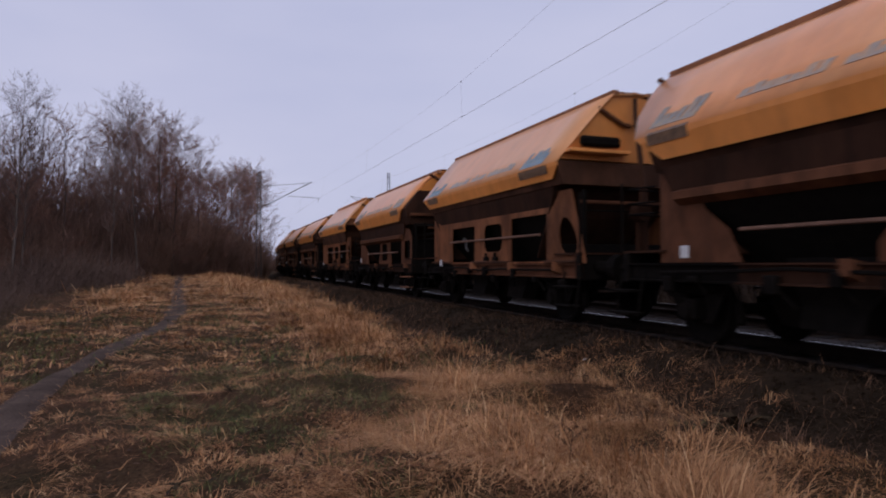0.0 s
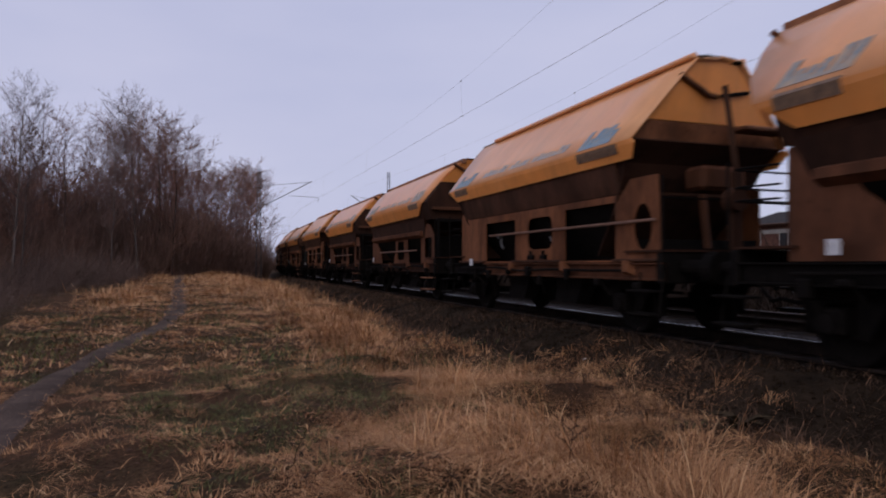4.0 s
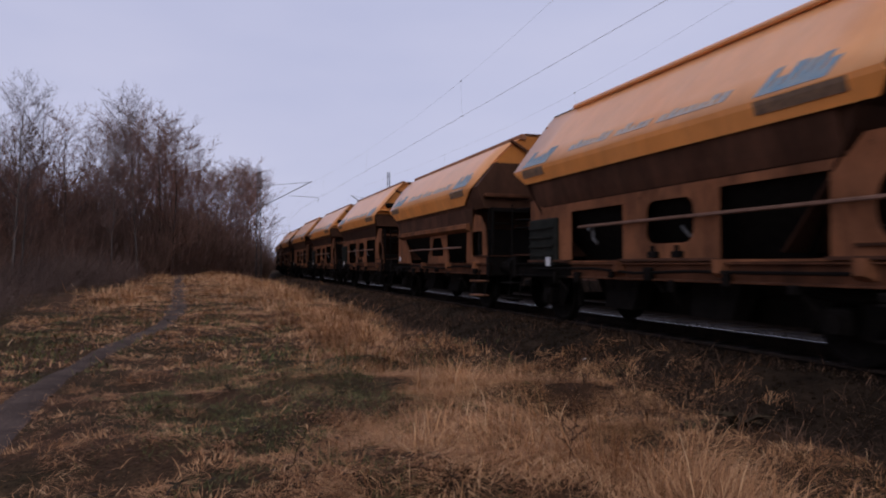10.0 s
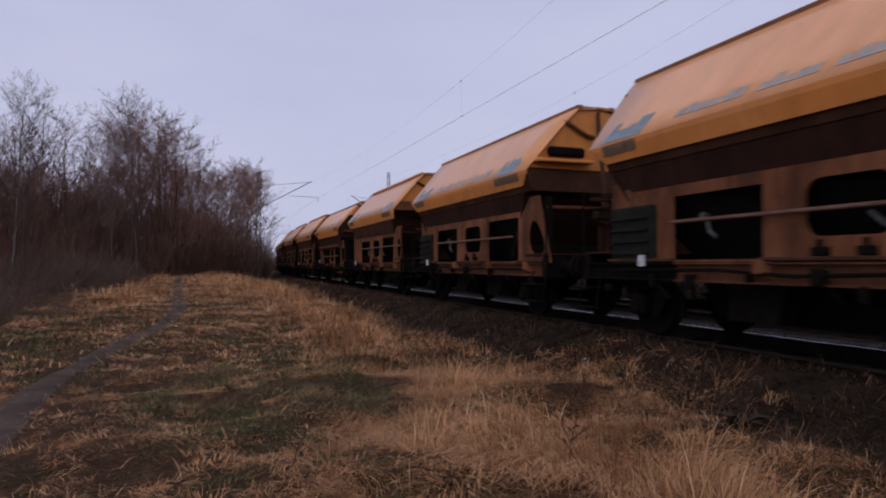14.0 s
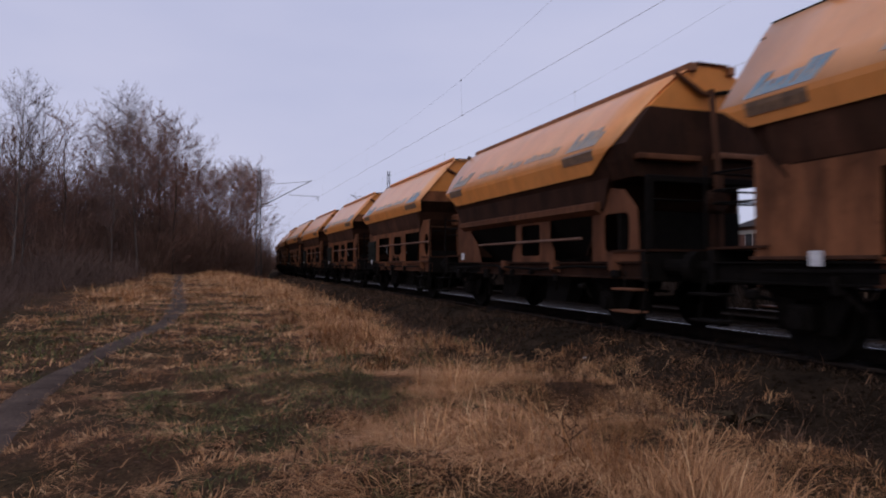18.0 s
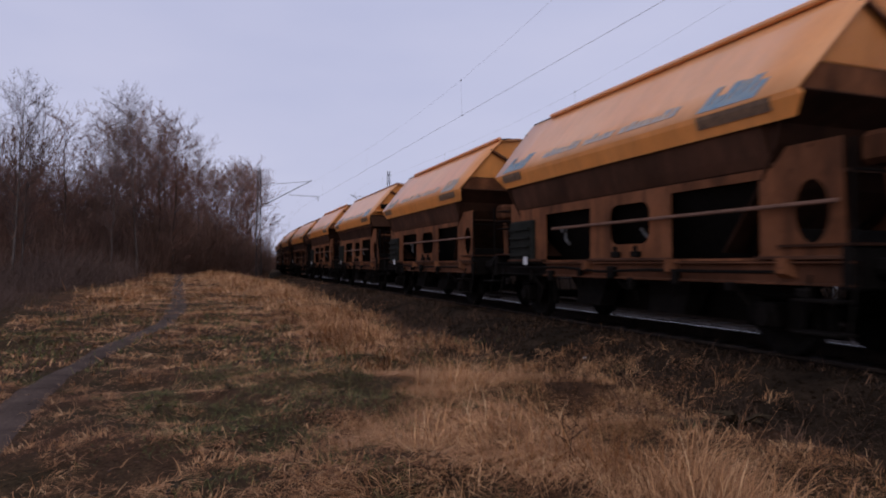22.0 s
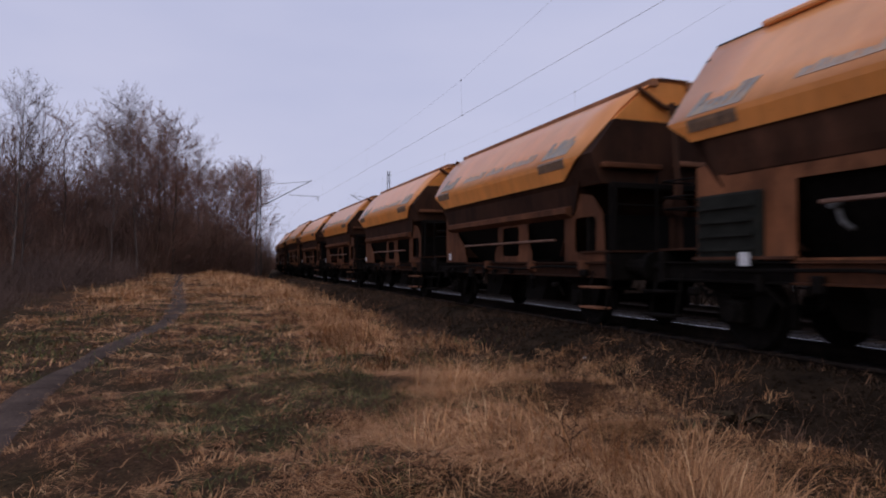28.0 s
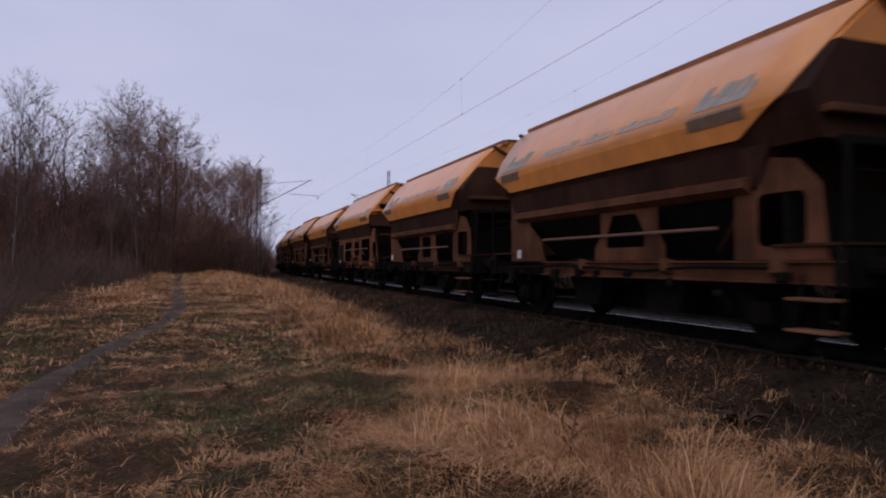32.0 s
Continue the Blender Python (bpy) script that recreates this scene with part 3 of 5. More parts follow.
# ---- overhead line ----
def wire(name, pts, r, label):
    bm = bmesh.new()
    pipe(bm, pts, r, 5)
    root = part(name, bm, M_WIRE, None)
    return tagged(root, label, "overhead wire")


SUPPORTS = [-4.0, 47.5, 95.0, 150.0]


def sag(s):
    """Height of the messenger wire above the contact wire."""
    if s < 24:
        return min(0.97 + 0.0034 * (s - 24) ** 2, 2.2)
    if s < 47.5:
        return 0.97 + 0.0009 * (s - 24) ** 2
    u = ((s - 47.5) % 47.5) / 47.5
    return 0.7 + 0.77 * (2 * u - 1) ** 2


def stagger(s):
    """Sideways offset of the contact wire."""
    return max(-0.3, 0.3 - 0.0135 * s) if s < 47.5 else -0.34 * math.cos(math.pi * (s - 47.5) / 47.5)


CONTACT = RAIL_Z + 5.6
for centre, what in ((0.0, "near"), (TRACK_GAP, "second")):
    ss = [-14 + 4.1 * k for k in range(40)]
    stag = [stagger(s) for s in ss]
    lo = [(*beside(s, centre + g)[:2], CONTACT) for s, g in zip(ss, stag)]
    hi = [(*beside(s, centre + g * 0.5)[:2], CONTACT + sag(s)) for s, g in zip(ss, stag)]
    wire("contact_wire", lo, 0.0045, "grooved copper contact wire over the %s track" % what)
    wire("messenger_wire", hi, 0.0022, "sagging messenger wire over the %s track" % what)
    for k in range(5, 38, 3):
        s = 18.3 - 4.1 * 8 + k * 4.1
        if s < -12:
            continue
        g = stagger(s)
        x, y, _ = beside(s, centre + g)
        x2, y2, _ = beside(s, centre + g * 0.5)
        top = CONTACT + sag(s)
        drop = thing("dropper", "thin dropper with clamps between the overhead wires", "overhead wire", "droppers of the overhead line")
        drop.location = (x, y, CONTACT)
        bm = bmesh.new()
        rod(bm, (0, 0, 0), (x2 - x, y2 - y, top - CONTACT), 0.002, 5)
        part("rope", bm, M_WIRE, drop)
        for z, dx in ((0.0, 0.0), (top - CONTACT, x2 - x)):
            bm = bmesh.new()
            box(bm, (dx - 0.012, -0.03, z - 0.012), (dx + 0.012, 0.03, z + 0.025), 0.004)
            part("clamp", bm, M_GALV, drop)


def mast(s, off, reach, top, label, lattice=True):
    """A lattice mast beside the track with its cantilever; reach is the sideways distance to the wire."""
    x, y, a = beside(s, off)
    root = thing("catenary_mast", label, "mast", "catenary masts")
    base = float(ground_z(x, y)) - 0.1
    root.matrix_basis = pose(x, y, base, 0, 0, -math.degrees(a))
    h = top - base
    bm = bmesh.new()
    box(bm, (-0.35, -0.35, -0.3), (0.35, 0.35, 0.25), 0.03)
    part("footing", bm, M_CONC, root)
    legs = [(-1, -1), (1, -1), (1, 1), (-1, 1)]
    w0, w1 = 0.19, 0.09
    for lx, ly in legs:
        bm = bmesh.new()
        rod(bm, (lx * w0, ly * w0, 0.2), (lx * w1, ly * w1, h), 0.018, 4)
        part("leg", bm, M_MAST, root)
    n = 14
    for side in range(4):
        p, q = legs[side], legs[(side + 1) % 4]
        bm = bmesh.new()
        for k in range(n):
            u0, u1 = k / n, (k + 1) / n
            a0, a1 = w0 + (w1 - w0) * u0, w0 + (w1 - w0) * u1
            p0, q1 = (p if k % 2 else q), (q if k % 2 else p)
            rod(bm, (p0[0] * a0, p0[1] * a0, 0.2 + (h - 0.2) * u0), (q1[0] * a1, q1[1] * a1, 0.2 + (h - 0.2) * u1), 0.011, 4)
        part("lacing", bm, M_MAST, root)
    sg = 1 if reach > 0 else -1
    zc = CONTACT - base
    tip = sag(SUPPORTS[1])
    bm = bmesh.new()
    rod(bm, (sg * 0.55, 0, zc - 0.25), (reach, 0, zc + tip + 0.05), 0.03, 6)
    arm = part("cantilever_tube", bm, M_GALV, root)
    bm = bmesh.new()
    rod(bm, (sg * 0.1, 0, zc - 0.32), (sg * 0.6, 0, zc - 0.23), 0.05, 8)
    part("insulator", bm, M_INSUL, arm, "ribbed brown insulator")
    bm = bmesh.new()
    rod(bm, (sg * 0.1, 0, zc + 1.05), (reach, 0, zc + tip), 0.016, 6)
    part("stay_rod", bm, M_GALV, root)
    bm = bmesh.new()
    pipe(bm, [(reach * 0.55, 0, zc + 0.42), (reach + sg * 0.5, 0, zc + 0.36), (reach + sg * 0.45, 0, zc + 0.02)], 0.016, 6)
    part("registration_arm", bm, M_GALV, root)
    return root


mast(47.5, -4.0, 3.7, 8.25, "grey lattice catenary mast beside the near track")
mast(84.0, -3.3, 3.1, 8.2, "distant grey lattice catenary mast beside the track")
mast(56.0, TRACK_GAP + 3.6, -3.4, 9.75, "grey catenary mast beyond the second track")
mast(110.0, TRACK_GAP + 3.6, -3.4, 9.5, "distant grey catenary mast beyond the second track")


# ---- hopper wagons; in a wagon's own space y runs along it, z = 0 is the top of the rails ----
RIDGES = {"a": [(0.0, 4.08), (0.30, 4.06), (0.58, 3.90), (0.86, 3.63), (1.16, 3.25), (1.46, 2.85)],
          "b": [(0.0, 4.15), (0.42, 4.12), (0.60, 3.93), (0.88, 3.60), (1.17, 3.25), (1.46, 2.89)]}
RIDGES["c"] = RIDGES["b"]


def end_y(kind, z, near=False):
    """Half the length of the roof at a height; the shells are cut back at the near end."""
    if near and kind == "a":
        return 3.62 + (z - 2.85) * (0.40 if z >= 2.85 else 2.0)
    if near and z < 2.89:
        return 3.86 - (2.89 - z) * (0.7 if kind == "b" else 1.3)
    if kind == "a":
        return float(np.interp(z, [2.4, 2.85, 3.25, 4.1], [3.05, 3.65, 3.97, 4.2]))
    return float(np.interp(z, [2.4, 2.88, 4.15], [3.10, 3.76, 3.98]))


def on_roof(kind, z, proud=0.0):
    """Half width of the roof at a height."""
    pts = sorted((zz, xx) for xx, zz in RIDGES[kind])
    return float(np.interp(z, [p[0] for p in pts], [p[1] for p in pts])) + proud


def letter_block(root, name, kind, material, side, y0, y1, z0, z1, steps, seed):
    """A word of unreadable lettering as one uneven bar lying on the roof panel."""
    rs = random.Random(seed)
    bm = bmesh.new()
    step, tall = (y1 - y0) / steps, z1 - z0
    rows = []
    for g in range(steps):
        a, b = y0 + g * step, y0 + (g + rs.uniform(0.72, 0.86)) * step
        hi, mid = z1 - rs.choice((0.0, 0.08, 0.3, 0.42)) * tall, z0 + rs.uniform(0.08, 0.4) * tall
        rows += [(a, hi), (b, hi), (b + 0.002, mid), (y0 + (g + 1) * step - 0.002, mid)]
    rings = []
    for y, hi in rows[:-2]:
        top = y - 0.25 * (hi - z0)
        rings.append([(side * on_roof(kind, z0, 0.004), y, z0), (side * on_roof(kind, hi, 0.004), top, hi), (side * on_roof(kind, hi, 0.012), top, hi), (side * on_roof(kind, z0, 0.012), y, z0)])
    loft(bm, rings, close=True, caps=True)
    bmesh.ops.recalc_face_normals(bm, faces=bm.faces)
    return part(name, bm, material, root)


def wheelset(root, y):
    ws = new("wheelset")
    ws.parent = root
    ws.location = (0, y, 0.46)
    ws["label"] = "dark steel wheelset"
    bm = bmesh.new()
    rod(bm, (-0.98, 0, 0), (0.98, 0, 0), 0.075, 10)
    part("axle", bm, M_GEAR, ws)
    for s in (-1, 1):
        bm = bmesh.new()
        prof = [(0.68, 0.10), (0.68, 0.42), (0.685, 0.49), (0.715, 0.485), (0.73, 0.462), (0.81, 0.455), (0.815, 0.40), (0.78, 0.36), (0.755, 0.15), (0.80, 0.13), (0.80, 0.10)]
        n = 24
        rings = []
        for k in range(n + 1):
            a = 2 * math.pi * k / n
            rings.append([(s * x, r * math.cos(a), r * math.sin(a)) for x, r in prof])
        loft(bm, rings)
        bmesh.ops.remove_doubles(bm, verts=bm.verts, dist=1e-4)
        bmesh.ops.recalc_face_normals(bm, faces=bm.faces)
        part("wheel", bm, M_GEAR, ws)
    return ws


def running_gear(root, y):
    for s in (-1, 1):
        bm = bmesh.new()
        box(bm, (s * 1.0 - 0.14, y - 0.15, 0.33), (s * 1.0 + 0.14, y + 0.15, 0.62), 0.03)
        rod(bm, (s * 1.12, y, 0.46), (s * 1.18, y, 0.46), 0.11, 10)
        part("axle_box", bm, M_GEAR, root)
        bm = bmesh.new()
        for k in range(5):
            hl = 0.6 - 0.1 * k
            for q in range(6):
                u0, u1 = -1 + q / 3, -1 + (q + 1) / 3
                z0, z1 = 0.70 + 0.03 * k + 0.10 * (u0 * hl / 0.6) ** 2, 0.70 + 0.03 * k + 0.10 * (u1 * hl / 0.6) ** 2
                rod(bm, (s * 1.0, y + u0 * hl, z0), (s * 1.0, y + u1 * hl, z1), 0.03, 4)
        part("leaf_spring", bm, M_GEAR, root)
        bm = bmesh.new()
        holed_plate(bm, [(y - 0.62, 0.9), (y - 0.3, 0.30), (y + 0.3, 0.30), (y + 0.62, 0.9)], [[(y - 0.17, 0.66), (y + 0.17, 0.66), (y + 0.17, 0.36), (y - 0.17, 0.36)]], s * 0.94, s * 0.96)
        part("axle_guard", bm, M_GEAR, root)
        for d in (-0.56, 0.56):
            bm = bmesh.new()
            box(bm, (s * 0.745 - 0.05, y + d - 0.05, 0.30), (s * 0.745 + 0.05, y + d + 0.05, 0.60), 0.02)
            rod(bm, (s * 0.745, y + d, 0.6), (s * 0.745, y + d * 0.9, 0.9), 0.02, 5)
            part("brake_block", bm, M_GEAR, root)


def wagon(kind, clean, cabinet=True, arched=False):
    """kind a: ledge and small uprights; b: pierced side girder and rounded gable; c: girder with a slanting end frame, ledged gable."""
    if kind == "a":
        label = ("orange swing-roof hopper wagon with blue lettering and ledged side" if clean
                 else "grimy orange swing-roof hopper wagon with dark brown ledged side")
    else:
        frame_end = "upright" if kind == "b" else "slanting"
        label = ("orange hopper wagon with blue lettering, pierced girder and %s end frame" % frame_end if clean
                 else "weathered orange swing-roof hopper wagon with pierced side girder")
    root = thing("hopper_wagon", label, "railway wagon", "wagons of the train")
    m_side = M_SIDE if (clean or kind != "a") else M_SIDE_WORN
    m_hop = M_SIDE_DIRTY_SHADED if (kind == "a" and clean) else M_HOPPER
    ridge = RIDGES[kind]
    top = ridge[0][1]
    m_roof = M_ROOF_PALE if clean else M_ROOF
    lip_z = 2.50 if kind == "a" else 2.61
    lip_x = 1.345 if kind == "a" else 1.38

    # roof: two swinging shells, their lips, the ridge
    for s in (-1, 1):
        bm = bmesh.new()
        pts = [(x, z) for x, z in ridge]
        rings = []
        for k in range(9):
            u = -1 + k / 4
            rings.append([(s * x, u * end_y(kind, z, u < 0), z) for x, z in pts])
        loft(bm, rings)
        for f in bm.faces:
            f.smooth = True
        solid(bm, -0.03 * s)
        part("roof_shell", bm, m_roof, root)
        bm = bmesh.new()
        zc = ridge[-1][1]
        rings = [[(s * 1.462, u * end_y(kind, zc, u < 0), zc - 0.004), (s * 1.452, u * end_y(kind, zc - 0.07, u < 0), zc - 0.07), (s * lip_x, u * end_y(kind, lip_z, u < 0), lip_z)] for u in (-1, -0.5, 0, 0.5, 1)]
        loft(bm, rings)
        solid(bm, -0.03 * s)
        part("roof_lip", bm, M_LIP, root)
    bm = bmesh.new()
    hl = 4.18 if kind == "a" else 3.98
    hh = {"a": 0.03, "b": 0.03, "c": 0.07}[kind]
    drop = 0.13 if kind == "a" else 0.05
    box(bm, (-0.42, -hl, top - drop), (-0.30, hl, top + hh - 0.03), 0.01)
    box(bm, (-0.30, -hl, top + 0.002), (0.30, hl, top + 0.014), 0.0)
    box(bm, (0.30, -hl, top - drop), (0.42, hl, top + hh - 0.03), 0.01)
    part("ridge_rim", bm, M_RIM if kind != "b" else M_GEAR, root, "dark rim along the ridge")
    if kind == "b":
        for q in (-1, 1):
            bm = bmesh.new()
            rod(bm, (q * 0.46, -3.95, top - 0.005), (q * 0.46, 3.1, top - 0.005), 0.045, 10)
            part("ridge_roll", bm, m_roof, root, "pale orange rolled rim along the ridge")

    # ends
    for s in (-1, 1):
        def yy(z):
            return s * (end_y(kind, z) - 0.06)
        low = {"a": 3.42, "b": 3.20, "c": 2.95}[kind]
        half = [(max(x - 0.035, 0.0), z - 0.035) for x, z in ridge if z > low + 0.05] + [(on_roof(kind, low) - 0.04, low)]
        bm = bmesh.new()
        ring = half + [(-x, z) for x, z in half[:0:-1]]
        loft(bm, [[(x, yy(z) - s * d, z) for x, z in ring] for d in (0.0, 0.45)], close=True, caps=True)
        bmesh.ops.recalc_face_normals(bm, faces=bm.faces)
        part("roof_end", bm, M_LIP, root, "orange end plate of the roof")
        # end slope: shade of the recess below the roof end is put into its paint
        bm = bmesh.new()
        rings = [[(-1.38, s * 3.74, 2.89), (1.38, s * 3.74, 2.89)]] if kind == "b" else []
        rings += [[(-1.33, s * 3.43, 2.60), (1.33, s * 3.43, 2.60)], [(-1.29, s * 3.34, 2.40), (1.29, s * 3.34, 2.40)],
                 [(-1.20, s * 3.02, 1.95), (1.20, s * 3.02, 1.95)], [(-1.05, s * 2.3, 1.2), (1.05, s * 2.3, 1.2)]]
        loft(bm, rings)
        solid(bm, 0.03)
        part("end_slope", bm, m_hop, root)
        bm = bmesh.new()
        box(bm, (-0.07, min(s * 4.22, s * 4.30), 1.1), (0.07, max(s * 4.22, s * 4.30), 2.4), 0.01)
        rod(bm, (0, s * 4.26, 2.4), (0, s * (4.13 if kind == "a" else 4.05), 3.70), 0.06, 4)
        if kind == "c":
            rod(bm, (0, s * 4.04, 3.68), (0, s * 4.03, 4.05), 0.05, 4)
        part("end_post", bm, M_SIDE_DIRTY_SHADED, root)
        bm = bmesh.new()
        zb = 3.66 if kind == "a" else 3.60
        pipe(bm, [(-0.66, yy(zb + 0.26) + s * 0.02, zb + 0.26), (-0.14, yy(zb) + s * 0.05, zb), (0.0, yy(zb) + s * 0.06, zb - 0.02)], 0.045, 6)
        part("end_bracket", bm, M_SIDE_WORN, root)
        bm = bmesh.new()
        pipe(bm, [(0.08, yy(zb) + s * 0.05, zb), (0.62, yy(zb + 0.1) + s * 0.03, zb + 0.10)], 0.03, 6)
        part("end_bracket", bm, M_GEAR, root)
        if kind == "a":
            for q in (-1, 1) if s < 0 else ():
                bm = bmesh.new()
                z = 2.60 if q < 0 else 2.68
                box(bm, (q * 0.72 - 0.56, min(s * 3.9, s * 4.1), z), (q * 0.72 + 0.56, max(s * 3.9, s * 4.1), z + 0.09), 0.015)
                part("end_ledge", bm, M_STEP if q > 0 else M_SIDE_WORN, root)
        elif kind == "b":
            bm = bmesh.new()
            ring = [(-on_roof(kind, 3.195) + 0.04, 3.195), (on_roof(kind, 3.195) - 0.04, 3.195), (on_roof(kind, 2.9) - 0.04, 2.9), (-on_roof(kind, 2.9) + 0.04, 2.9)]
            loft(bm, [[(x, yy(z) - s * d, z) for x, z in ring] for d in (0.01, 0.3)], close=True, caps=True)
            bmesh.ops.recalc_face_normals(bm, faces=bm.faces)
            part("gable_skirt", bm, M_SIDE, root, "brown skirt under the gable")
            bm = bmesh.new()
            box(bm, (0.25, min(s * 3.86, s * 4.2), 3.05), (1.3, max(s * 3.86, s * 4.2), 3.12), 0.02)
            part("end_ledge", bm, M_STEP, root)
            bm = bmesh.new()
            box(bm, (-0.42, min(s * 3.62, s * 4.05), 2.15), (0.42, max(s * 3.62, s * 4.05), 2.52), 0.06)
            rod(bm, (-0.3, s * 3.9, 2.1), (-0.3, s * 4.0, 1.3), 0.06, 8)
            part("drive_housing", bm, M_SIDE_WORN, root, "rusty brown roof drive housing")
        else:
            q = 1 if s > 0 else -1
            # near-black block on the end plate stands for the shaded hollow in the gable
            bm = bmesh.new()
            box(bm, (q * 0.62 - 0.42, min(s * 3.82, s * 3.92), 3.16), (q * 0.62 + 0.42, max(s * 3.82, s * 3.92), 3.36), 0.05)
            part("end_recess_shade", bm, M_GEAR, root)
            bm = bmesh.new()
            box(bm, (q * 0.66 - 0.62, min(s * 3.7, s * 3.96), 3.05), (q * 0.66 + 0.62, max(s * 3.7, s * 3.96), 3.11), 0.012)
            part("end_ledge", bm, M_LIP, root)
            bm = bmesh.new()
            box(bm, (-1.2, min(s * 4.1, s * 4.16), 2.12), (1.2, max(s * 4.1, s * 4.16), 2.18), 0.01)
            part("end_crossbar", bm, M_SIDE_WORN, root)
        # bulkhead and corner posts are coloured near black for shade under the end overhang
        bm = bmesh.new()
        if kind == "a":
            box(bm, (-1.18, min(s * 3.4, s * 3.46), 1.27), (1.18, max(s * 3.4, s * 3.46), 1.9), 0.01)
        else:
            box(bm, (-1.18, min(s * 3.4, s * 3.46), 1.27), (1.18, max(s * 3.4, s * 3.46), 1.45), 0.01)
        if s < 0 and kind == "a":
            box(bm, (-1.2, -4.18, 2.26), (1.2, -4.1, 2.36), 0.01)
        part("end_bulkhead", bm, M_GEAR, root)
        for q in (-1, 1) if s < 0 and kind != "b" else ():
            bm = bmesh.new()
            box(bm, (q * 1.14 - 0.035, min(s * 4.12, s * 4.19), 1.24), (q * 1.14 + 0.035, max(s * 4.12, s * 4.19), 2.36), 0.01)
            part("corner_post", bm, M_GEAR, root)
        # handwheel or distributor on the end
        if s > 0:
            bm = bmesh.new()
            for x in (0.66, 1.06):
                rod(bm, (x, 4.24, 1.25), (x, 4.2, 2.95), 0.022, 6)
            for k in range(6):
                rod(bm, (0.66, 4.23, 1.45 + 0.27 * k), (1.06, 4.23, 1.45 + 0.27 * k), 0.016, 5)
            part("end_ladder", bm, M_GEAR, root)
            continue
        bm = bmesh.new()
        bmesh.ops.create_cone(bm, cap_ends=True, segments=14, radius1=0.19, radius2=0.16, depth=0.16,
                              matrix=Matrix.Translation((0.12 * s, s * 4.36, 1.98)) @ Matrix.Rotation(radians(90), 4, "X"))
        box(bm, (0.12 * s - 0.05, s * 4.3 - 0.05, 1.3), (0.12 * s + 0.05, s * 4.3 + 0.05, 1.9), 0.0)
        part("valve_unit", bm, M_HOPPER, root)

    # upper body inside the roof, standing out beyond the slanting ends of its shells
    bm = bmesh.new()
    if kind == "a":
        sec = [(on_roof(kind, 3.42) - 0.035, 3.42), (on_roof(kind, 3.1) - 0.035, 3.1), (1.425, 2.85), (1.36, 2.62), (1.25, 2.36)]
        y_near, y_far = -3.96, 3.44
    elif kind == "b":
        sec = [(on_roof(kind, 2.70) - 0.14, 2.70), (1.36, 2.66), (1.26, 2.30), (1.21, 2.16)]
        y_near, y_far = -3.2, 3.2
    else:
        sec = [(on_roof(kind, 2.92) - 0.04, 2.92), (1.40, 2.80), (1.36, 2.66), (1.30, 2.50)]
        y_near, y_far = -3.74, 3.44
    ring = [(x, z) for x, z in sec] + [(-x, z) for x, z in sec[::-1]]
    loft(bm, [[(x, y, z) for x, z in ring] for y in (y_near, y_far)], close=True, caps=True)
    bmesh.ops.recalc_face_normals(bm, faces=bm.faces)
    # the body faces downward below the lip: its shade is in the dark paint
    part("hopper_body", bm, m_hop if kind == "a" else M_SIDE_DIRTY_SHADED, root)

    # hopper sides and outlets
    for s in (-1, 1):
        # hopper side leans inward under the lip; its paint carries that shade
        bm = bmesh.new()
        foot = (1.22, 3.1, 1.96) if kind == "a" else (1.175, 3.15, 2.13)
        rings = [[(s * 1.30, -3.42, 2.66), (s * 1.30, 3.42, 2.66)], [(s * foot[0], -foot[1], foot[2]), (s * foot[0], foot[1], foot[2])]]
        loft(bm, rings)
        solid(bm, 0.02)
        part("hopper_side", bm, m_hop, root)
        # funnel and chutes: the deep shade behind the side frames is in their colour
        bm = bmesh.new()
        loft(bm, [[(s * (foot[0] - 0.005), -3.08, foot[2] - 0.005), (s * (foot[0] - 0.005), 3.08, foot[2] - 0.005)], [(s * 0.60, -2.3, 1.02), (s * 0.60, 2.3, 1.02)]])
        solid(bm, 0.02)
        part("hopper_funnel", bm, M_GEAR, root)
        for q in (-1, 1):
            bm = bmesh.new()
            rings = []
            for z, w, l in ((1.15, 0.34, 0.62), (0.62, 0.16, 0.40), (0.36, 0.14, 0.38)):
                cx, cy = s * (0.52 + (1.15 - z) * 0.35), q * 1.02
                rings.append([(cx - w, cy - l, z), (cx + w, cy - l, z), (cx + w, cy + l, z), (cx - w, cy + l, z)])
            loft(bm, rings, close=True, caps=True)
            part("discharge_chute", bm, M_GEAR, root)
    bm = bmesh.new()
    rod(bm, (-0.9, 0, 0.72), (0.9, 0, 0.72), 0.05, 8)
    rod(bm, (-0.3, 2.0, 0.66), (0.1, 2.0, 0.66), 0.17, 12)
    pipe(bm, [(0.1, -3.0, 0.6), (0.1, 3.0, 0.6)], 0.025, 6)
    part("brake_gear", bm, M_GEAR, root)
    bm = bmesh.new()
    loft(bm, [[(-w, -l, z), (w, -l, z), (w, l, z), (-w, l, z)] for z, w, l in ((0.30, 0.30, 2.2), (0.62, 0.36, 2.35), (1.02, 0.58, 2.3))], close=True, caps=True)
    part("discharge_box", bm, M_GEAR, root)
    bm = bmesh.new()
    rod(bm, (0.55, -2.05, 0.74), (0.55, -0.95, 0.74), 0.19, 12)
    part("air_tank", bm, M_GEAR, root)

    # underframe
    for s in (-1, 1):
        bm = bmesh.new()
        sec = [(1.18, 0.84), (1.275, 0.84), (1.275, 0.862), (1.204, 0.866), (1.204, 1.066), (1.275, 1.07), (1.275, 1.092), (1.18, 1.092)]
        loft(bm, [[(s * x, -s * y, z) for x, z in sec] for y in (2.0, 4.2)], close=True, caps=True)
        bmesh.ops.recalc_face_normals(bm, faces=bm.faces)
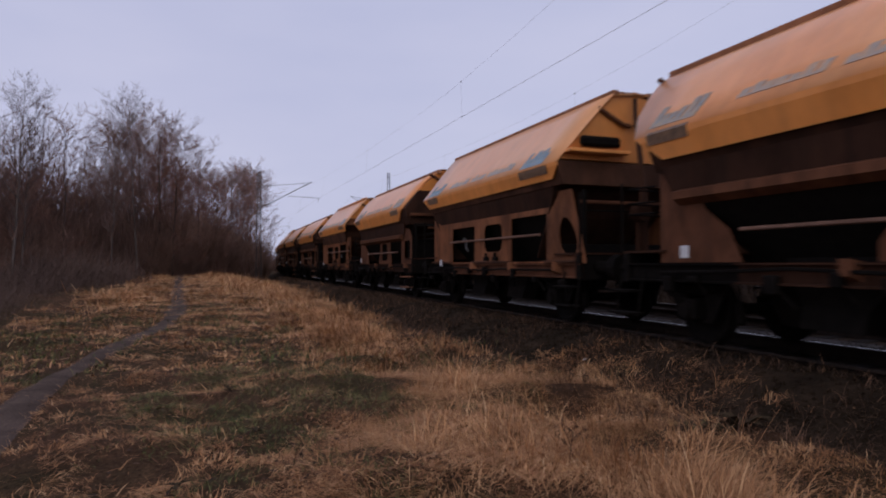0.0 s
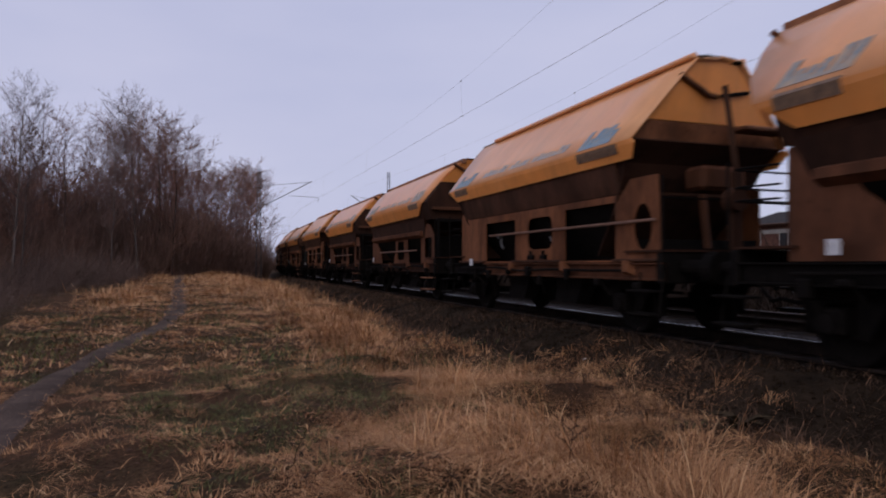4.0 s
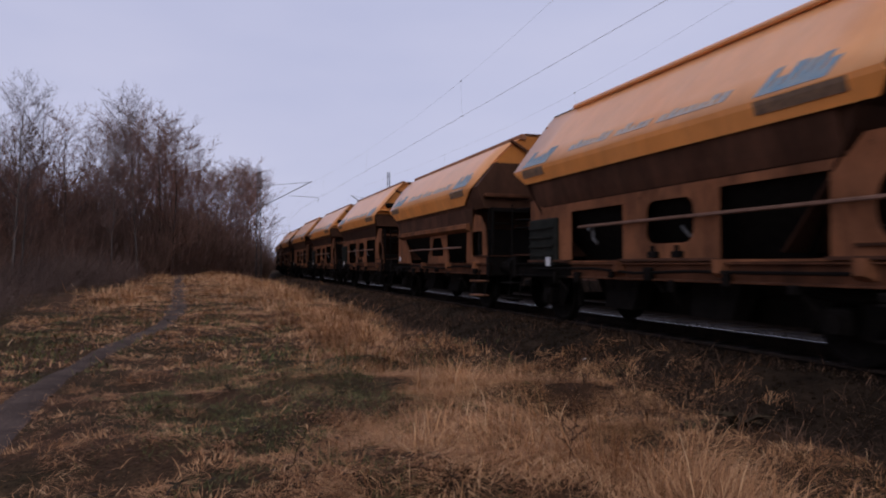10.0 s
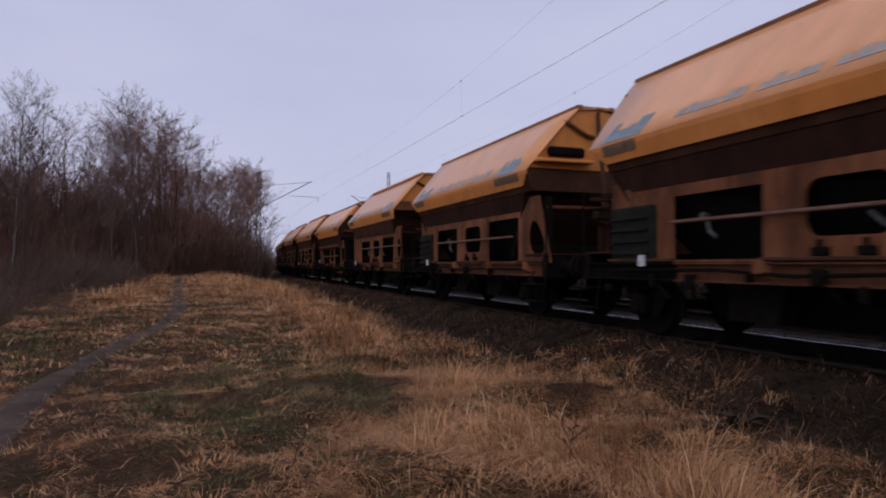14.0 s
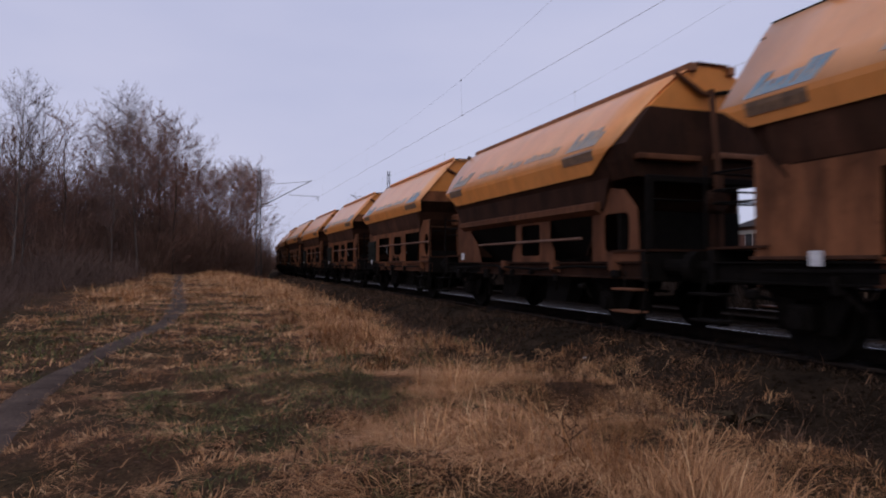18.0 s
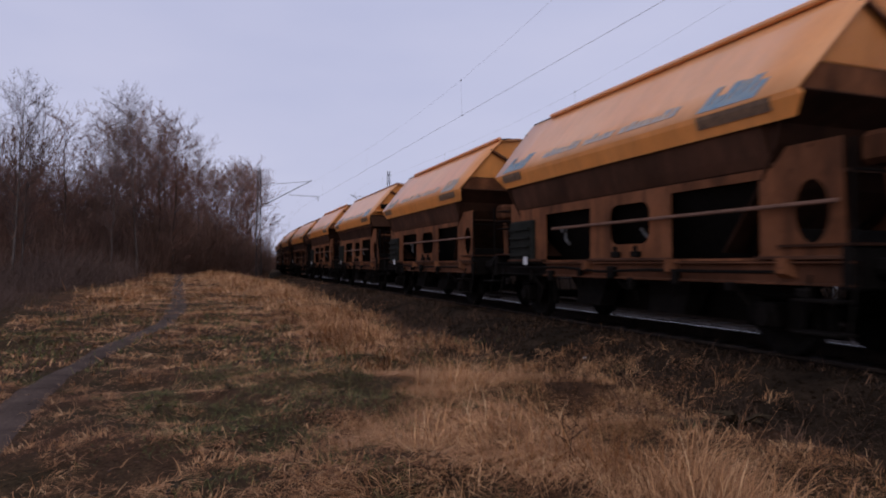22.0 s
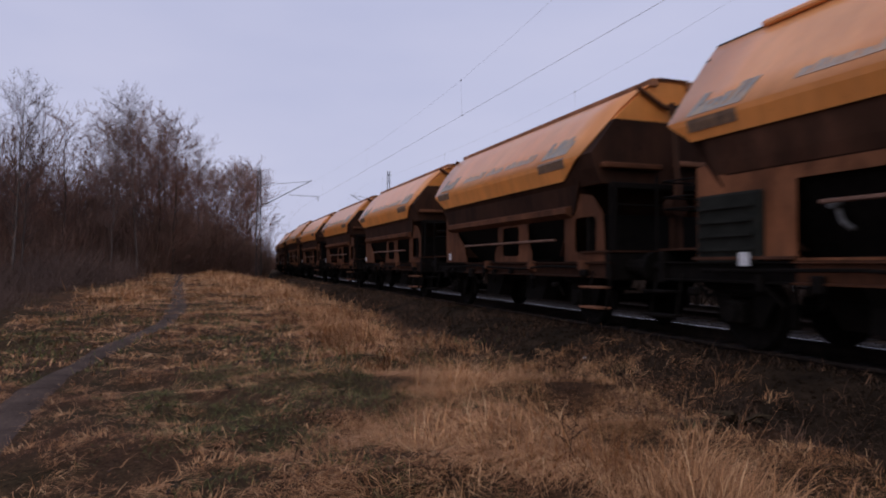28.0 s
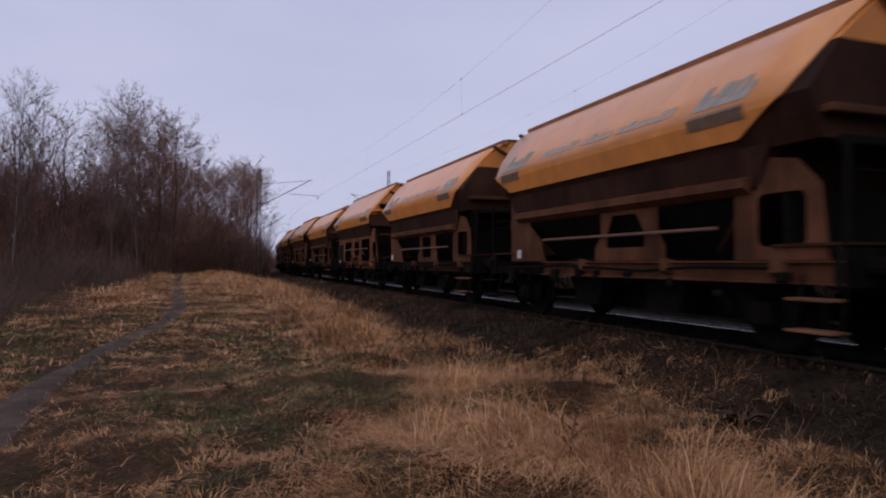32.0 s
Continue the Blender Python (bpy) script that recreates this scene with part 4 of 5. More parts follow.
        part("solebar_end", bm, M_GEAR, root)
        bm = bmesh.new()
        loft(bm, [[(s * x, -s * y, z) for x, z in sec] for y in (-4.2, 2.0)], close=True, caps=True)
        bmesh.ops.recalc_face_normals(bm, faces=bm.faces)
        part("solebar", bm, M_SIDE_WORN if (clean or kind != "a" or arched) else M_HOPPER, root)
        for y in (-3.4, -1.55, 0.55):
            bm = bmesh.new()
            rings = [[(s * 1.20, y - 0.11, 0.90), (s * 1.20, y + 0.11, 0.90), (s * 1.20, y + 0.11, 1.10), (s * 1.20, y - 0.11, 1.10)],
                     [(s * 1.32, y - 0.06, 0.96), (s * 1.32, y + 0.06, 0.96), (s * 1.32, y + 0.06, 1.13), (s * 1.32, y - 0.06, 1.13)]]
            loft(bm, rings, close=True, caps=True)
            bmesh.ops.recalc_face_normals(bm, faces=bm.faces)
            part("jacking_pad", bm, m_side, root)
    # headstocks take the same colour, with the shade of the wagon end in it
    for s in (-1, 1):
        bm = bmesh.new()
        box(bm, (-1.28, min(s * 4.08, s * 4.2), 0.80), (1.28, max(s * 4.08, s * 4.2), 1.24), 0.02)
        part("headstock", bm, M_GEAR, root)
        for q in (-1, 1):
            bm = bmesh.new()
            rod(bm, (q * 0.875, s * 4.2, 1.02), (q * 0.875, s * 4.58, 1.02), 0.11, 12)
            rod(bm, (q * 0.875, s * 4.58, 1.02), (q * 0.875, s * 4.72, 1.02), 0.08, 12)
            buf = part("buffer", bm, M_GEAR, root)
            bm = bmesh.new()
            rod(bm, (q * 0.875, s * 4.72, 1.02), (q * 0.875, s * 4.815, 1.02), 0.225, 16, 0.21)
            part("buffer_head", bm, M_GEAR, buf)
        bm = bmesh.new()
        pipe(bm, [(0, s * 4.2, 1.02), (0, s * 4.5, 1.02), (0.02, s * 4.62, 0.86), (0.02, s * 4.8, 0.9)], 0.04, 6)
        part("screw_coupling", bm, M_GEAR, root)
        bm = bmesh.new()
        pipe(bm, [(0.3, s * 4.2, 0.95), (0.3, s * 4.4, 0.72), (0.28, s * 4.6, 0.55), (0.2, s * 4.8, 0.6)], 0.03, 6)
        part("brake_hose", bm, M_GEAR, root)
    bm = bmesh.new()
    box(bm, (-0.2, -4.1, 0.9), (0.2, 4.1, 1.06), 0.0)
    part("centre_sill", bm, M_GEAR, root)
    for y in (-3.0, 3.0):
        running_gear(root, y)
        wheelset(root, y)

    # brackets, pipes and valves hung on the solebars
    rs = random.Random(17 if kind == "a" else 18)
    for s in (-1, 1):
        for k in range(9):
            y, w, z0 = -3.5 + 0.86 * k + rs.uniform(-0.25, 0.25), rs.uniform(0.03, 0.10), rs.uniform(0.62, 0.86)
            bm = bmesh.new()
            box(bm, (s * 1.285 - 0.05, y - w, z0), (s * 1.285 + 0.05, y + w, z0 + rs.uniform(0.08, 0.22)), 0.02)
            rod(bm, (s * 1.26, y, z0 + 0.1), (s * 1.15, y + rs.uniform(-0.3, 0.3), z0 - 0.15), 0.025, 5)
            part("solebar_bracket", bm, M_GEAR, root)
        bm = bmesh.new()
        pipe(bm, [(s * 1.3, y, 0.98 + rs.uniform(-0.05, 0.05)) for y in (-3.3, -2.2, -1.1, 0.1, 1.2, 2.3, 3.3)], 0.022, 6)
        part("air_pipe", bm, M_GEAR, root)

    # end platforms, railings and steps
    for s in (-1, 1):
        bm = bmesh.new()
        box(bm, (-1.25, min(s * 3.3, s * 4.22), 1.245), (1.25, max(s * 3.3, s * 4.22), 1.275), 0.0)
        part("platform", bm, M_RUST, root)
        for z in (1.82, 1.98, 2.2) if s > 0 else (2.0,):
            bm = bmesh.new()
            side = [(1.24, s * 4.1, z), (1.22, s * 3.5, z - 0.02)] if s > 0 else []
            pipe(bm, [(-x, y, h) for x, y, h in side[::-1]] + [(-1.2, s * 4.18, z), (1.2, s * 4.18, z)] + side, 0.013, 6)
            part("handrail", bm, M_GEAR, root)
        for q in (-1, 1):
            bm = bmesh.new()
            rod(bm, (q * 1.27, s * 4.22, 1.25), (q * 1.27, s * 4.22, 2.3), 0.018, 6)
            part("railing_post", bm, M_GEAR, root)
            for z in (0.36, 0.68):
                bm = bmesh.new()
                box(bm, (q * 1.40 - 0.13, s * 3.98 - 0.26, z), (q * 1.40 + 0.13, s * 3.98 + 0.26, z + 0.03), 0.005)
                part("step", bm, M_STEP if (kind == "a" and s < 0) else M_GEAR, root)
            bm = bmesh.new()
            pipe(bm, [(q * 1.26, s * 3.98 - 0.26, 0.95), (q * 1.38, s * 3.98 - 0.26, 0.34), (q * 1.38, s * 3.98 + 0.26, 0.34), (q * 1.26, s * 3.98 + 0.26, 0.95)], 0.018, 4)
            part("step_bracket", bm, M_GEAR, root)

    # side frames
    for s in (-1, 1):
        if kind == "a":
            plates = [([(1.95, 1.1), (3.42, 1.1), (3.42, 2.34), (2.95, 2.34), (2.55, 1.78), (2.15, 1.5)], []),
                      ([(-1.45, 1.1), (0.28, 1.1), (0.28, 1.3), (0.12, 1.5), (0.12, 1.9), (-1.3, 1.9), (-1.3, 1.5), (-1.45, 1.3)],
                       [[(-1.0, 1.30), (-0.04, 1.30), (-0.04, 1.5), (-0.2, 1.80), (-0.8, 1.80), (-1.0, 1.5)]] if arched else [rounded(-0.90, -0.12, 1.22, 1.82, 0.07)]),
                      ([(-3.98, 1.1), (-2.72, 1.1), (-2.72, 1.85), (-3.0, 2.3), (-3.6, 2.2), (-3.9, 1.9)], [rounded(-3.72, -3.06, 1.25, 1.85, 0.1)])]
            for outline, holes in plates:
                bm = bmesh.new()
                holed_plate(bm, turned(outline, s), [turned(h, s) for h in holes], s * 1.18, s * 1.20)
                part("side_plate", bm, m_side, root)
            bm = bmesh.new()
            loft(bm, [[(s * 1.20, y, 1.86), (s * 1.34, y, 1.94), (s * 1.34, y, 2.04), (s * 1.21, y, 2.08)] for y in (-3.0, 3.0)], close=True, caps=True)
            bmesh.ops.recalc_face_normals(bm, faces=bm.faces)
            part("side_ledge", bm, m_side, root)
        else:
            ring = [2 * math.pi * k / 20 for k in range(20)]
            if kind == "c":
                last = [(-3.72 + 0.30 * math.cos(a) * (1.0 - 0.22 * math.sin(a)) - 0.1 * math.sin(a) * -1, 1.57 + 0.35 * math.sin(a)) for a in ring]
                outline = [(-4.32, 1.1), (3.5, 1.1), (3.5, 2.30), (3.2, 2.32), (3.0, 2.14), (-3.2, 2.14), (-3.45, 2.4), (-3.85, 2.4)]
                shift = 0.14
            else:
                last = [(-3.70 + 0.21 * math.cos(a), 1.62 + 0.34 * math.sin(a)) for a in ring]
                outline = [(-4.1, 1.1), (3.5, 1.1), (3.5, 2.30), (3.2, 2.32), (3.0, 2.14), (-3.2, 2.14), (-3.4, 2.35), (-4.05, 2.35)]
                shift = 0.08
            holes = [[(0.42 + shift, 1.1 + 0.03), (1.92 + shift, 1.13), (1.92 + shift, 1.99), (0.42 + shift, 1.99)], rounded(-1.12 + shift, -0.15 + shift, 1.36, 1.97, 0.17),
                     [(-3.1 + shift, 1.13), (-1.58 + shift, 1.13), (-1.58 + shift, 2.03), (-3.1 + shift, 2.03)], last]
            bm = bmesh.new()
            holed_plate(bm, turned(outline, s), [turned(h, s) for h in holes], s * 1.19, s * 1.21)
            part("side_girder", bm, m_side, root)
            # small boxes under the middle opening
            for y in (-0.85 + shift, -0.35 + shift):
                bm = bmesh.new()
                box(bm, (s * 1.25 - 0.04, y - 0.09, 1.16), (s * 1.25 + 0.04, y + 0.09, 1.25), 0.01)
                rod(bm, (s * 1.26, y, 1.25), (s * 1.26, y, 1.33), 0.03, 6)
                part("lock_box", bm, M_GEAR, root)
            bm = bmesh.new()
            pipe(bm, [(s * 0.95, 1.72, 1.66), (s * 1.0, 1.62, 1.50), (s * 1.0, 1.50, 1.42)], 0.03, 8)
            rod(bm, (s * 0.95, 1.72, 1.70), (s * 1.04, 1.72, 1.70), 0.06, 10)
            part("crank_lever", bm, M_CRANK, root, "pale grey crank lever")
            bm = bmesh.new()
            pipe(bm, [(s * 0.98, -0.95, 1.42), (s * 0.98, -0.7, 1.46), (s * 0.98, -0.55, 1.60)], 0.025, 8)
            part("valve_lever", bm, M_CRANK, root, "worn grey valve lever")
            # flange darkened in colour, so its top does not show as a lit line
            for y0, y1 in ((-4.1, -3.1 + shift), (-1.58 + shift, 0.42 + shift), (1.92 + shift, 3.5)):
                bm = bmesh.new()
                box(bm, (s * 1.25 - 0.045, y0, 1.11), (s * 1.25 + 0.045, y1, 1.15), 0.005)
                part("girder_flange", bm, M_SIDE_DIRTY_SHADED, root)
        # operating rod along the side
        bm = bmesh.new()
        lo, hi, z = {"a": (-2.5, 1.9, 1.49), "b": (-4.05, 1.65, 1.70), "c": (-2.8, 2.05, 1.64)}[kind]
        rod(bm, (s * 1.27, lo, z), (s * 1.27, hi, z), 0.024, 6)
        part("operating_rod", bm, M_STEEL, root, "rusty brown operating rod")
        # label cards and data panels
        bm = bmesh.new()
        low = 1.16 if kind == "a" else 1.04
        card_y = 2.70 if kind == "a" else 2.52
        box(bm, (s * 1.34 - 0.006, card_y, low), (s * 1.34 + 0.006, card_y + 0.15, low + 0.16), 0.0)
        part("label_card", bm, M_WHITE, root, "white label card")
        m_txt = M_BLUE if clean else M_BLUE_FADED
        at, low, tall = (2.62, 2.96, 0.33) if kind == "a" else (2.70, 2.93, 0.33)
        letter_block(root, "logo", kind, m_txt, s, s * at - 0.47, s * at + 0.47, low, low + tall, 6, 5)
        letter_block(root, "logo", kind, m_txt, s, -s * 3.0 - 0.47, -s * 3.0 + 0.47, low, low + tall - 0.02, 6, 6)
        for y0, y1, n in ((-1.75, -0.45, 7), (-0.3, 0.55, 5), (0.7, 1.9, 7)):
            letter_block(root, "lettering", kind, M_BLUE_PALE if clean else M_LETTER_WORN, s, y0, y1, 3.02, 3.18, n, 7 + n)
        for yc, hw in ((s * (2.66 if kind == "a" else 2.85), 0.46 if kind == "a" else 0.56), (-s * 2.98, 0.40)):
            bm = bmesh.new()
            levels = [(on_roof(kind, 2.89) + 0.012, 2.89), (1.474, 2.85), (1.437, 2.71)] if kind == "a" else [(1.474, 2.87), (1.465, 2.82), (1.43, 2.72)]
            loft(bm, [[(s * x, yc - hw, z), (s * x, yc + hw, z)] for x, z in levels])
            solid(bm, 0.008)
            part("data_panel", bm, M_PLATE, root)
        if kind != "a" and cabinet:
            bm = bmesh.new()
            box(bm, (s * 1.22 - 0.06, 2.42, 1.06), (s * 1.22 + 0.09, 3.44, 1.92), 0.03)
            cab = part("cabinet", bm, M_GREYBOX, root, "grey-green equipment cabinet")
            for k in range(4):
                bm = bmesh.new()
                box(bm, (s * 1.32 - 0.015, 2.5, 1.22 + k * 0.17), (s * 1.32 + 0.015, 3.36, 1.26 + k * 0.17), 0.0)
                part("louvre", bm, M_GREYBOX, cab)
    return root


# ---- the train ----
# a letter for the build, a digit: 0 weathered, 1 clean, 2 clean without cabinet, 3 weathered with arched openings
KINDS = dict(enumerate("a0 a0 c2 a0 b2 a0 a0 b1 a1 c1 c1 b2 a0 b1 b1 b0 c1 b0 a0 a0 a3 a0 c0 a0 b1 a0 b0 a0 c1 a0 b0 a0".split(), -2))


def passed(t):
    """How many wagon lengths the train has come nearer: it gathers speed a little."""
    return 0.552 * t + 0.00082 * t * t


def slack(k):
    """How far the couplings have let a wagon hang back."""
    return float(np.interp(k, [4, 5, 7, 8, 9, 10, 11, 12, 13, 14, 15, 16, 18], [0, -0.04, 0, 0.10, 0.19, 0.17, 0.25, 0.27, 0.28, 0.20, 0.14, 0.07, 0]))


def wagon_pose(k, t):
    s = START_Y + WAGON_L * (k - passed(t)) + slack(k)
    x0, y0, _ = along(s - 3.0)
    x1, y1, _ = along(s + 3.0)
    return Matrix.Translation(((x0 + x1) / 2, (y0 + y1) / 2, RAIL_Z)) @ Matrix.Rotation(-math.atan2(x1 - x0, y1 - y0), 4, "Z")


first = {}
TRAIN = []
for k in sorted(KINDS):
    kind = KINDS[k]
    if kind not in first:
        first[kind] = wagon(kind[0], kind[1] in "12", kind[1] != "2", kind in ("a1", "a3"))
        ob = first[kind]
    else:
        ob = copy_thing(first[kind], Matrix())
    ob.matrix_basis = wagon_pose(k, 0)
    TRAIN.append((k, ob))


def motions():
    times = [i * 0.5 for i in range(65)]
    for k, ob in TRAIN:
        walk(ob, [(t, wagon_pose(k, t)) for t in times])
    # wheels turn with the way covered, under 90 degrees from row to row
    turns, t = [], 0.0
    while t < 32.0 + 1e-6:
        turns.append((t, passed(t) * WAGON_L / 0.46))
        t += 1 / 10
    for k, ob in TRAIN:
        for ws in [c for c in ob.children if c.name.startswith("wheelset")]:
            at = Matrix.Translation(ws.location)
            walk(ws, [(t, at @ Matrix.Rotation(a, 4, "X")) for t, a in turns])


# ---- bare trees ----
def tubes(segs, sides):
    """Open tapering prisms from rows of p0, p1, r0, r1."""
    p0, p1 = np.array([s[0] for s in segs]), np.array([s[1] for s in segs])
    r0, r1 = np.array([s[2] for s in segs]), np.array([s[3] for s in segs])
    d = p1 - p0
    d /= np.linalg.norm(d, axis=1)[:, None] + 1e-9
    up = np.where(np.abs(d[:, 2:3]) > 0.9, [[1.0, 0, 0]], [[0, 0, 1.0]])
    u = np.cross(d, up)
    u /= np.linalg.norm(u, axis=1)[:, None]
    w = np.cross(d, u)
    ring = []
    for p, r in ((p0, r0), (p1, r1)):
        for k in range(sides):
            a = 2 * math.pi * k / sides
            ring.append(p + (u * math.cos(a) + w * math.sin(a)) * r[:, None])
    v = np.stack(ring, 1).reshape(-1, 3)
    b = np.arange(len(segs))[:, None] * (2 * sides)
    f = np.concatenate([b + np.array([[k, (k + 1) % sides, sides + (k + 1) % sides, sides + k]]) for k in range(sides)])
    return v, f


def ribbons(segs, seed):
    """The last fine twigs: slim tapering blades at random turns."""
    rs = np.random.RandomState(seed)
    p0, p1 = np.array([s[0] for s in segs]), np.array([s[1] for s in segs])
    r0 = np.array([s[2] for s in segs])[:, None]
    u = np.cross(p1 - p0, rs.normal(size=p0.shape))
    u /= np.linalg.norm(u, axis=1)[:, None] + 1e-9
    v = np.stack([p0 - u * r0, p0 + u * r0, p1 + u * r0 * 0.35, p1 - u * r0 * 0.35], 1).reshape(-1, 3)
    return v, np.arange(len(segs) * 4).reshape(-1, 4)


def grow(seed, height, spread, rise, twigs, low):
    """A bare tree: trunk and limbs, and the fine twigs apart."""
    rs = random.Random(seed)
    wood, fine, tips = [], [], []
    n = 9
    pts, p = [], Vector((0, 0, -0.2))
    lean = Vector((rs.uniform(-0.05, 0.05), rs.uniform(-0.05, 0.05), 0))
    for k in range(n + 1):
        pts.append(p.copy())
        p = p + (Vector((rs.uniform(-0.09, 0.09), rs.uniform(-0.09, 0.09), 1)) + lean) * (height / n)
    r_base = 0.0062 * height

    def rad(u):
        return r_base * (1 - u) ** 0.9 + 0.012

    for k in range(n):
        wood.append((pts[k], pts[k + 1], rad(k / n), rad((k + 1) / n)))

    def branch(p, d, length, r, level):
        m = (4, 3, 1)[level - 1]
        q = p
        for k in range(m):
            d2 = (d + Vector((rs.uniform(-1, 1), rs.uniform(-1, 1), rs.uniform(-0.5, 1) * rise)) * 0.22).normalized()
            e = q + d2 * (length / m)
            seg = (q, e, r * (1 - k / m * 0.75), r * (1 - (k + 1) / m * 0.75))
            (wood, fine, tips)[level - 1].append(seg)
            if level < 3:
                for _ in range(twigs if level == 2 else 2):
                    az = rs.uniform(0, 2 * math.pi)
                    side = Vector((math.cos(az), math.sin(az), rs.uniform(-0.35, 0.7)))
                    branch(e, (d2 * 0.9 + side * 0.8).normalized(), length * rs.uniform(0.32, 0.55), max(r * 0.5, 0.0075), level + 1)
            q, d = e, d2

    limbs = int(13 + height)
    for k in range(limbs):
        u = low + (0.98 - low) * (k + rs.random()) / limbs
        i = min(int(u * n), n - 1)
        base = pts[i].lerp(pts[i + 1], u * n - i)
        az = rs.uniform(0, 2 * math.pi)
        d = Vector((math.cos(az), math.sin(az), rise + 0.9 * u)).normalized()
        length = spread * height * (0.16 + 0.30 * math.sin(math.pi * min(1, (1 - u) * 1.25 + 0.05)))
        branch(base, d, length, max(rad(u) * 0.42, 0.014), 1)
    return wood, fine, tips


def tree(name, label, bark, twig, seed, height, spread, rise, twigs, low):
    root = thing(name, label, "tree", "bare trees of the wood")
    wood, fine, tips = grow(seed, height, spread, rise, twigs, low)
    v, f = tubes(wood, 6)
    arrays("trunk", v, f, bark, root)
    v, f = tubes(fine, 3)
    v2, f2 = ribbons(tips, seed)
    arrays("crown", np.concatenate([v, v2]), np.concatenate([f, f2 + len(v)]), twig, root)
    return root


SPECIES = [tree("birch_tree", "slender bare birch with pale trunk at the wood's edge", M_BIRCH, M_TWIG, 1, 12.0, 0.58, 0.7, 5, 0.25),
           tree("birch_tree", "tall bare birch with fine upright twigs", M_BIRCH, M_TWIG, 2, 13.0, 0.5, 0.9, 5, 0.25),
           tree("bare_tree", "bare brown broadleaf tree with dense twigs", M_BARK, M_TWIGRED, 3, 10.5, 0.62, 0.5, 6, 0.08),
           tree("bare_tree", "bare reddish-brown tree with a rounded crown", M_BARK, M_TWIGRED, 4, 9.5, 0.68, 0.45, 6, 0.06),
           tree("bare_tree", "bare dark tree in the wood", M_BARK, M_TWIG, 5, 11.0, 0.62, 0.55, 6, 0.1)]
HEIGHTS = [12.0, 13.0, 10.5, 9.5, 11.0]


def plant(which, x, y, height, turn, used):
    s = height / HEIGHTS[which]
    m = pose(x, y, float(ground_z(x, y)), 0, 0, turn) @ Matrix.Diagonal((s, s, s, 1))
    if which not in used:
        SPECIES[which].matrix_basis = m
        used.add(which)
        return SPECIES[which]
    ob = copy_thing(SPECIES[which], Matrix())
    ob.matrix_basis = m
    return ob


def wood_height(x, y):
    """Height of the wood's canopy, by bearing from the footpath (degrees from the camera's axis, tangent of the rise)."""
    bearing = math.degrees(math.atan2(x, y)) - YAW
    rise = float(np.interp(bearing, [-36, -33, -31.5, -30, -28.5, -27, -26.6, -25, -22, -20, -17.5, -16, -15, -12], [0.18, 0.19, 0.21, 0.205, 0.17, 0.20, 0.266, 0.235, 0.178, 0.128, 0.142, 0.115, 0.055, 0.04]))
    dist = math.hypot(x, y) * math.cos(radians(bearing))
    return EYE[2] + rise * dist - float(ground_z(x, y))


used = set()
plant(1, -9.1, 36.5, 9.7, 40, used)
# the wood's edge, from the open end on the near side to the track
EDGE = [(0, -11.5, 36.0), (4, -14.5, 38.0), (2, -9.8, 39.5), (1, -9.0, 37.5), (3, -8.0, 42.0), (0, -5.6, 42.5), (1, -4.4, 44.0), (2, -3.4, 46.0), (3, -2.4, 45.0), (2, -1.0, 48.0),
        (3, 0.2, 51.0), (4, 1.2, 55.0), (2, 2.2, 60.0), (3, 0.6, 58.0), (3, 2.6, 66.0), (4, 3.2, 73.0), (3, 4.0, 82.0), (2, 5.2, 92.0), (4, 6.5, 102.0), (3, 9.0, 114.0)]
rt = random.Random(77)
for which, x, y in EDGE:
    plant(which, x, y, wood_height(x, y), rt.uniform(0, 360), used)
for row in range(3):
    for k in range(19):
        u = k / 18
        x = -17 + 20 * u - 2.2 * (row + 1) + rt.uniform(-1.2, 1.2)
        y = 40 + 24 * u ** 1.3 + 3.5 * (row + 1) + rt.uniform(-1.5, 1.5)
        plant(rt.choice((0, 2, 3, 4)), x, y, wood_height(x, y) * rt.uniform(0.55, 0.85), rt.uniform(0, 360), used)


for k in range(9):
    u = k / 8
    x, y = -4.5 + 8.0 * u + rt.uniform(-0.8, 0.4), 46.5 + 24 * u ** 1.3 + rt.uniform(0, 3)
    plant(rt.choice((2, 3)), x, y, wood_height(x, y) * rt.uniform(0.75, 0.97), rt.uniform(0, 360), used)


# brown saplings that close the open end of the wood
for k in range(16):
    x, y = -19.5 + 0.62 * k + rt.uniform(-0.4, 0.4), 38.5 + 0.22 * k + rt.uniform(0, 6)
    plant(rt.choice((2, 3, 4)), x, y, wood_height(x, y) * rt.uniform(0.5, 0.85), rt.uniform(0, 360), used)


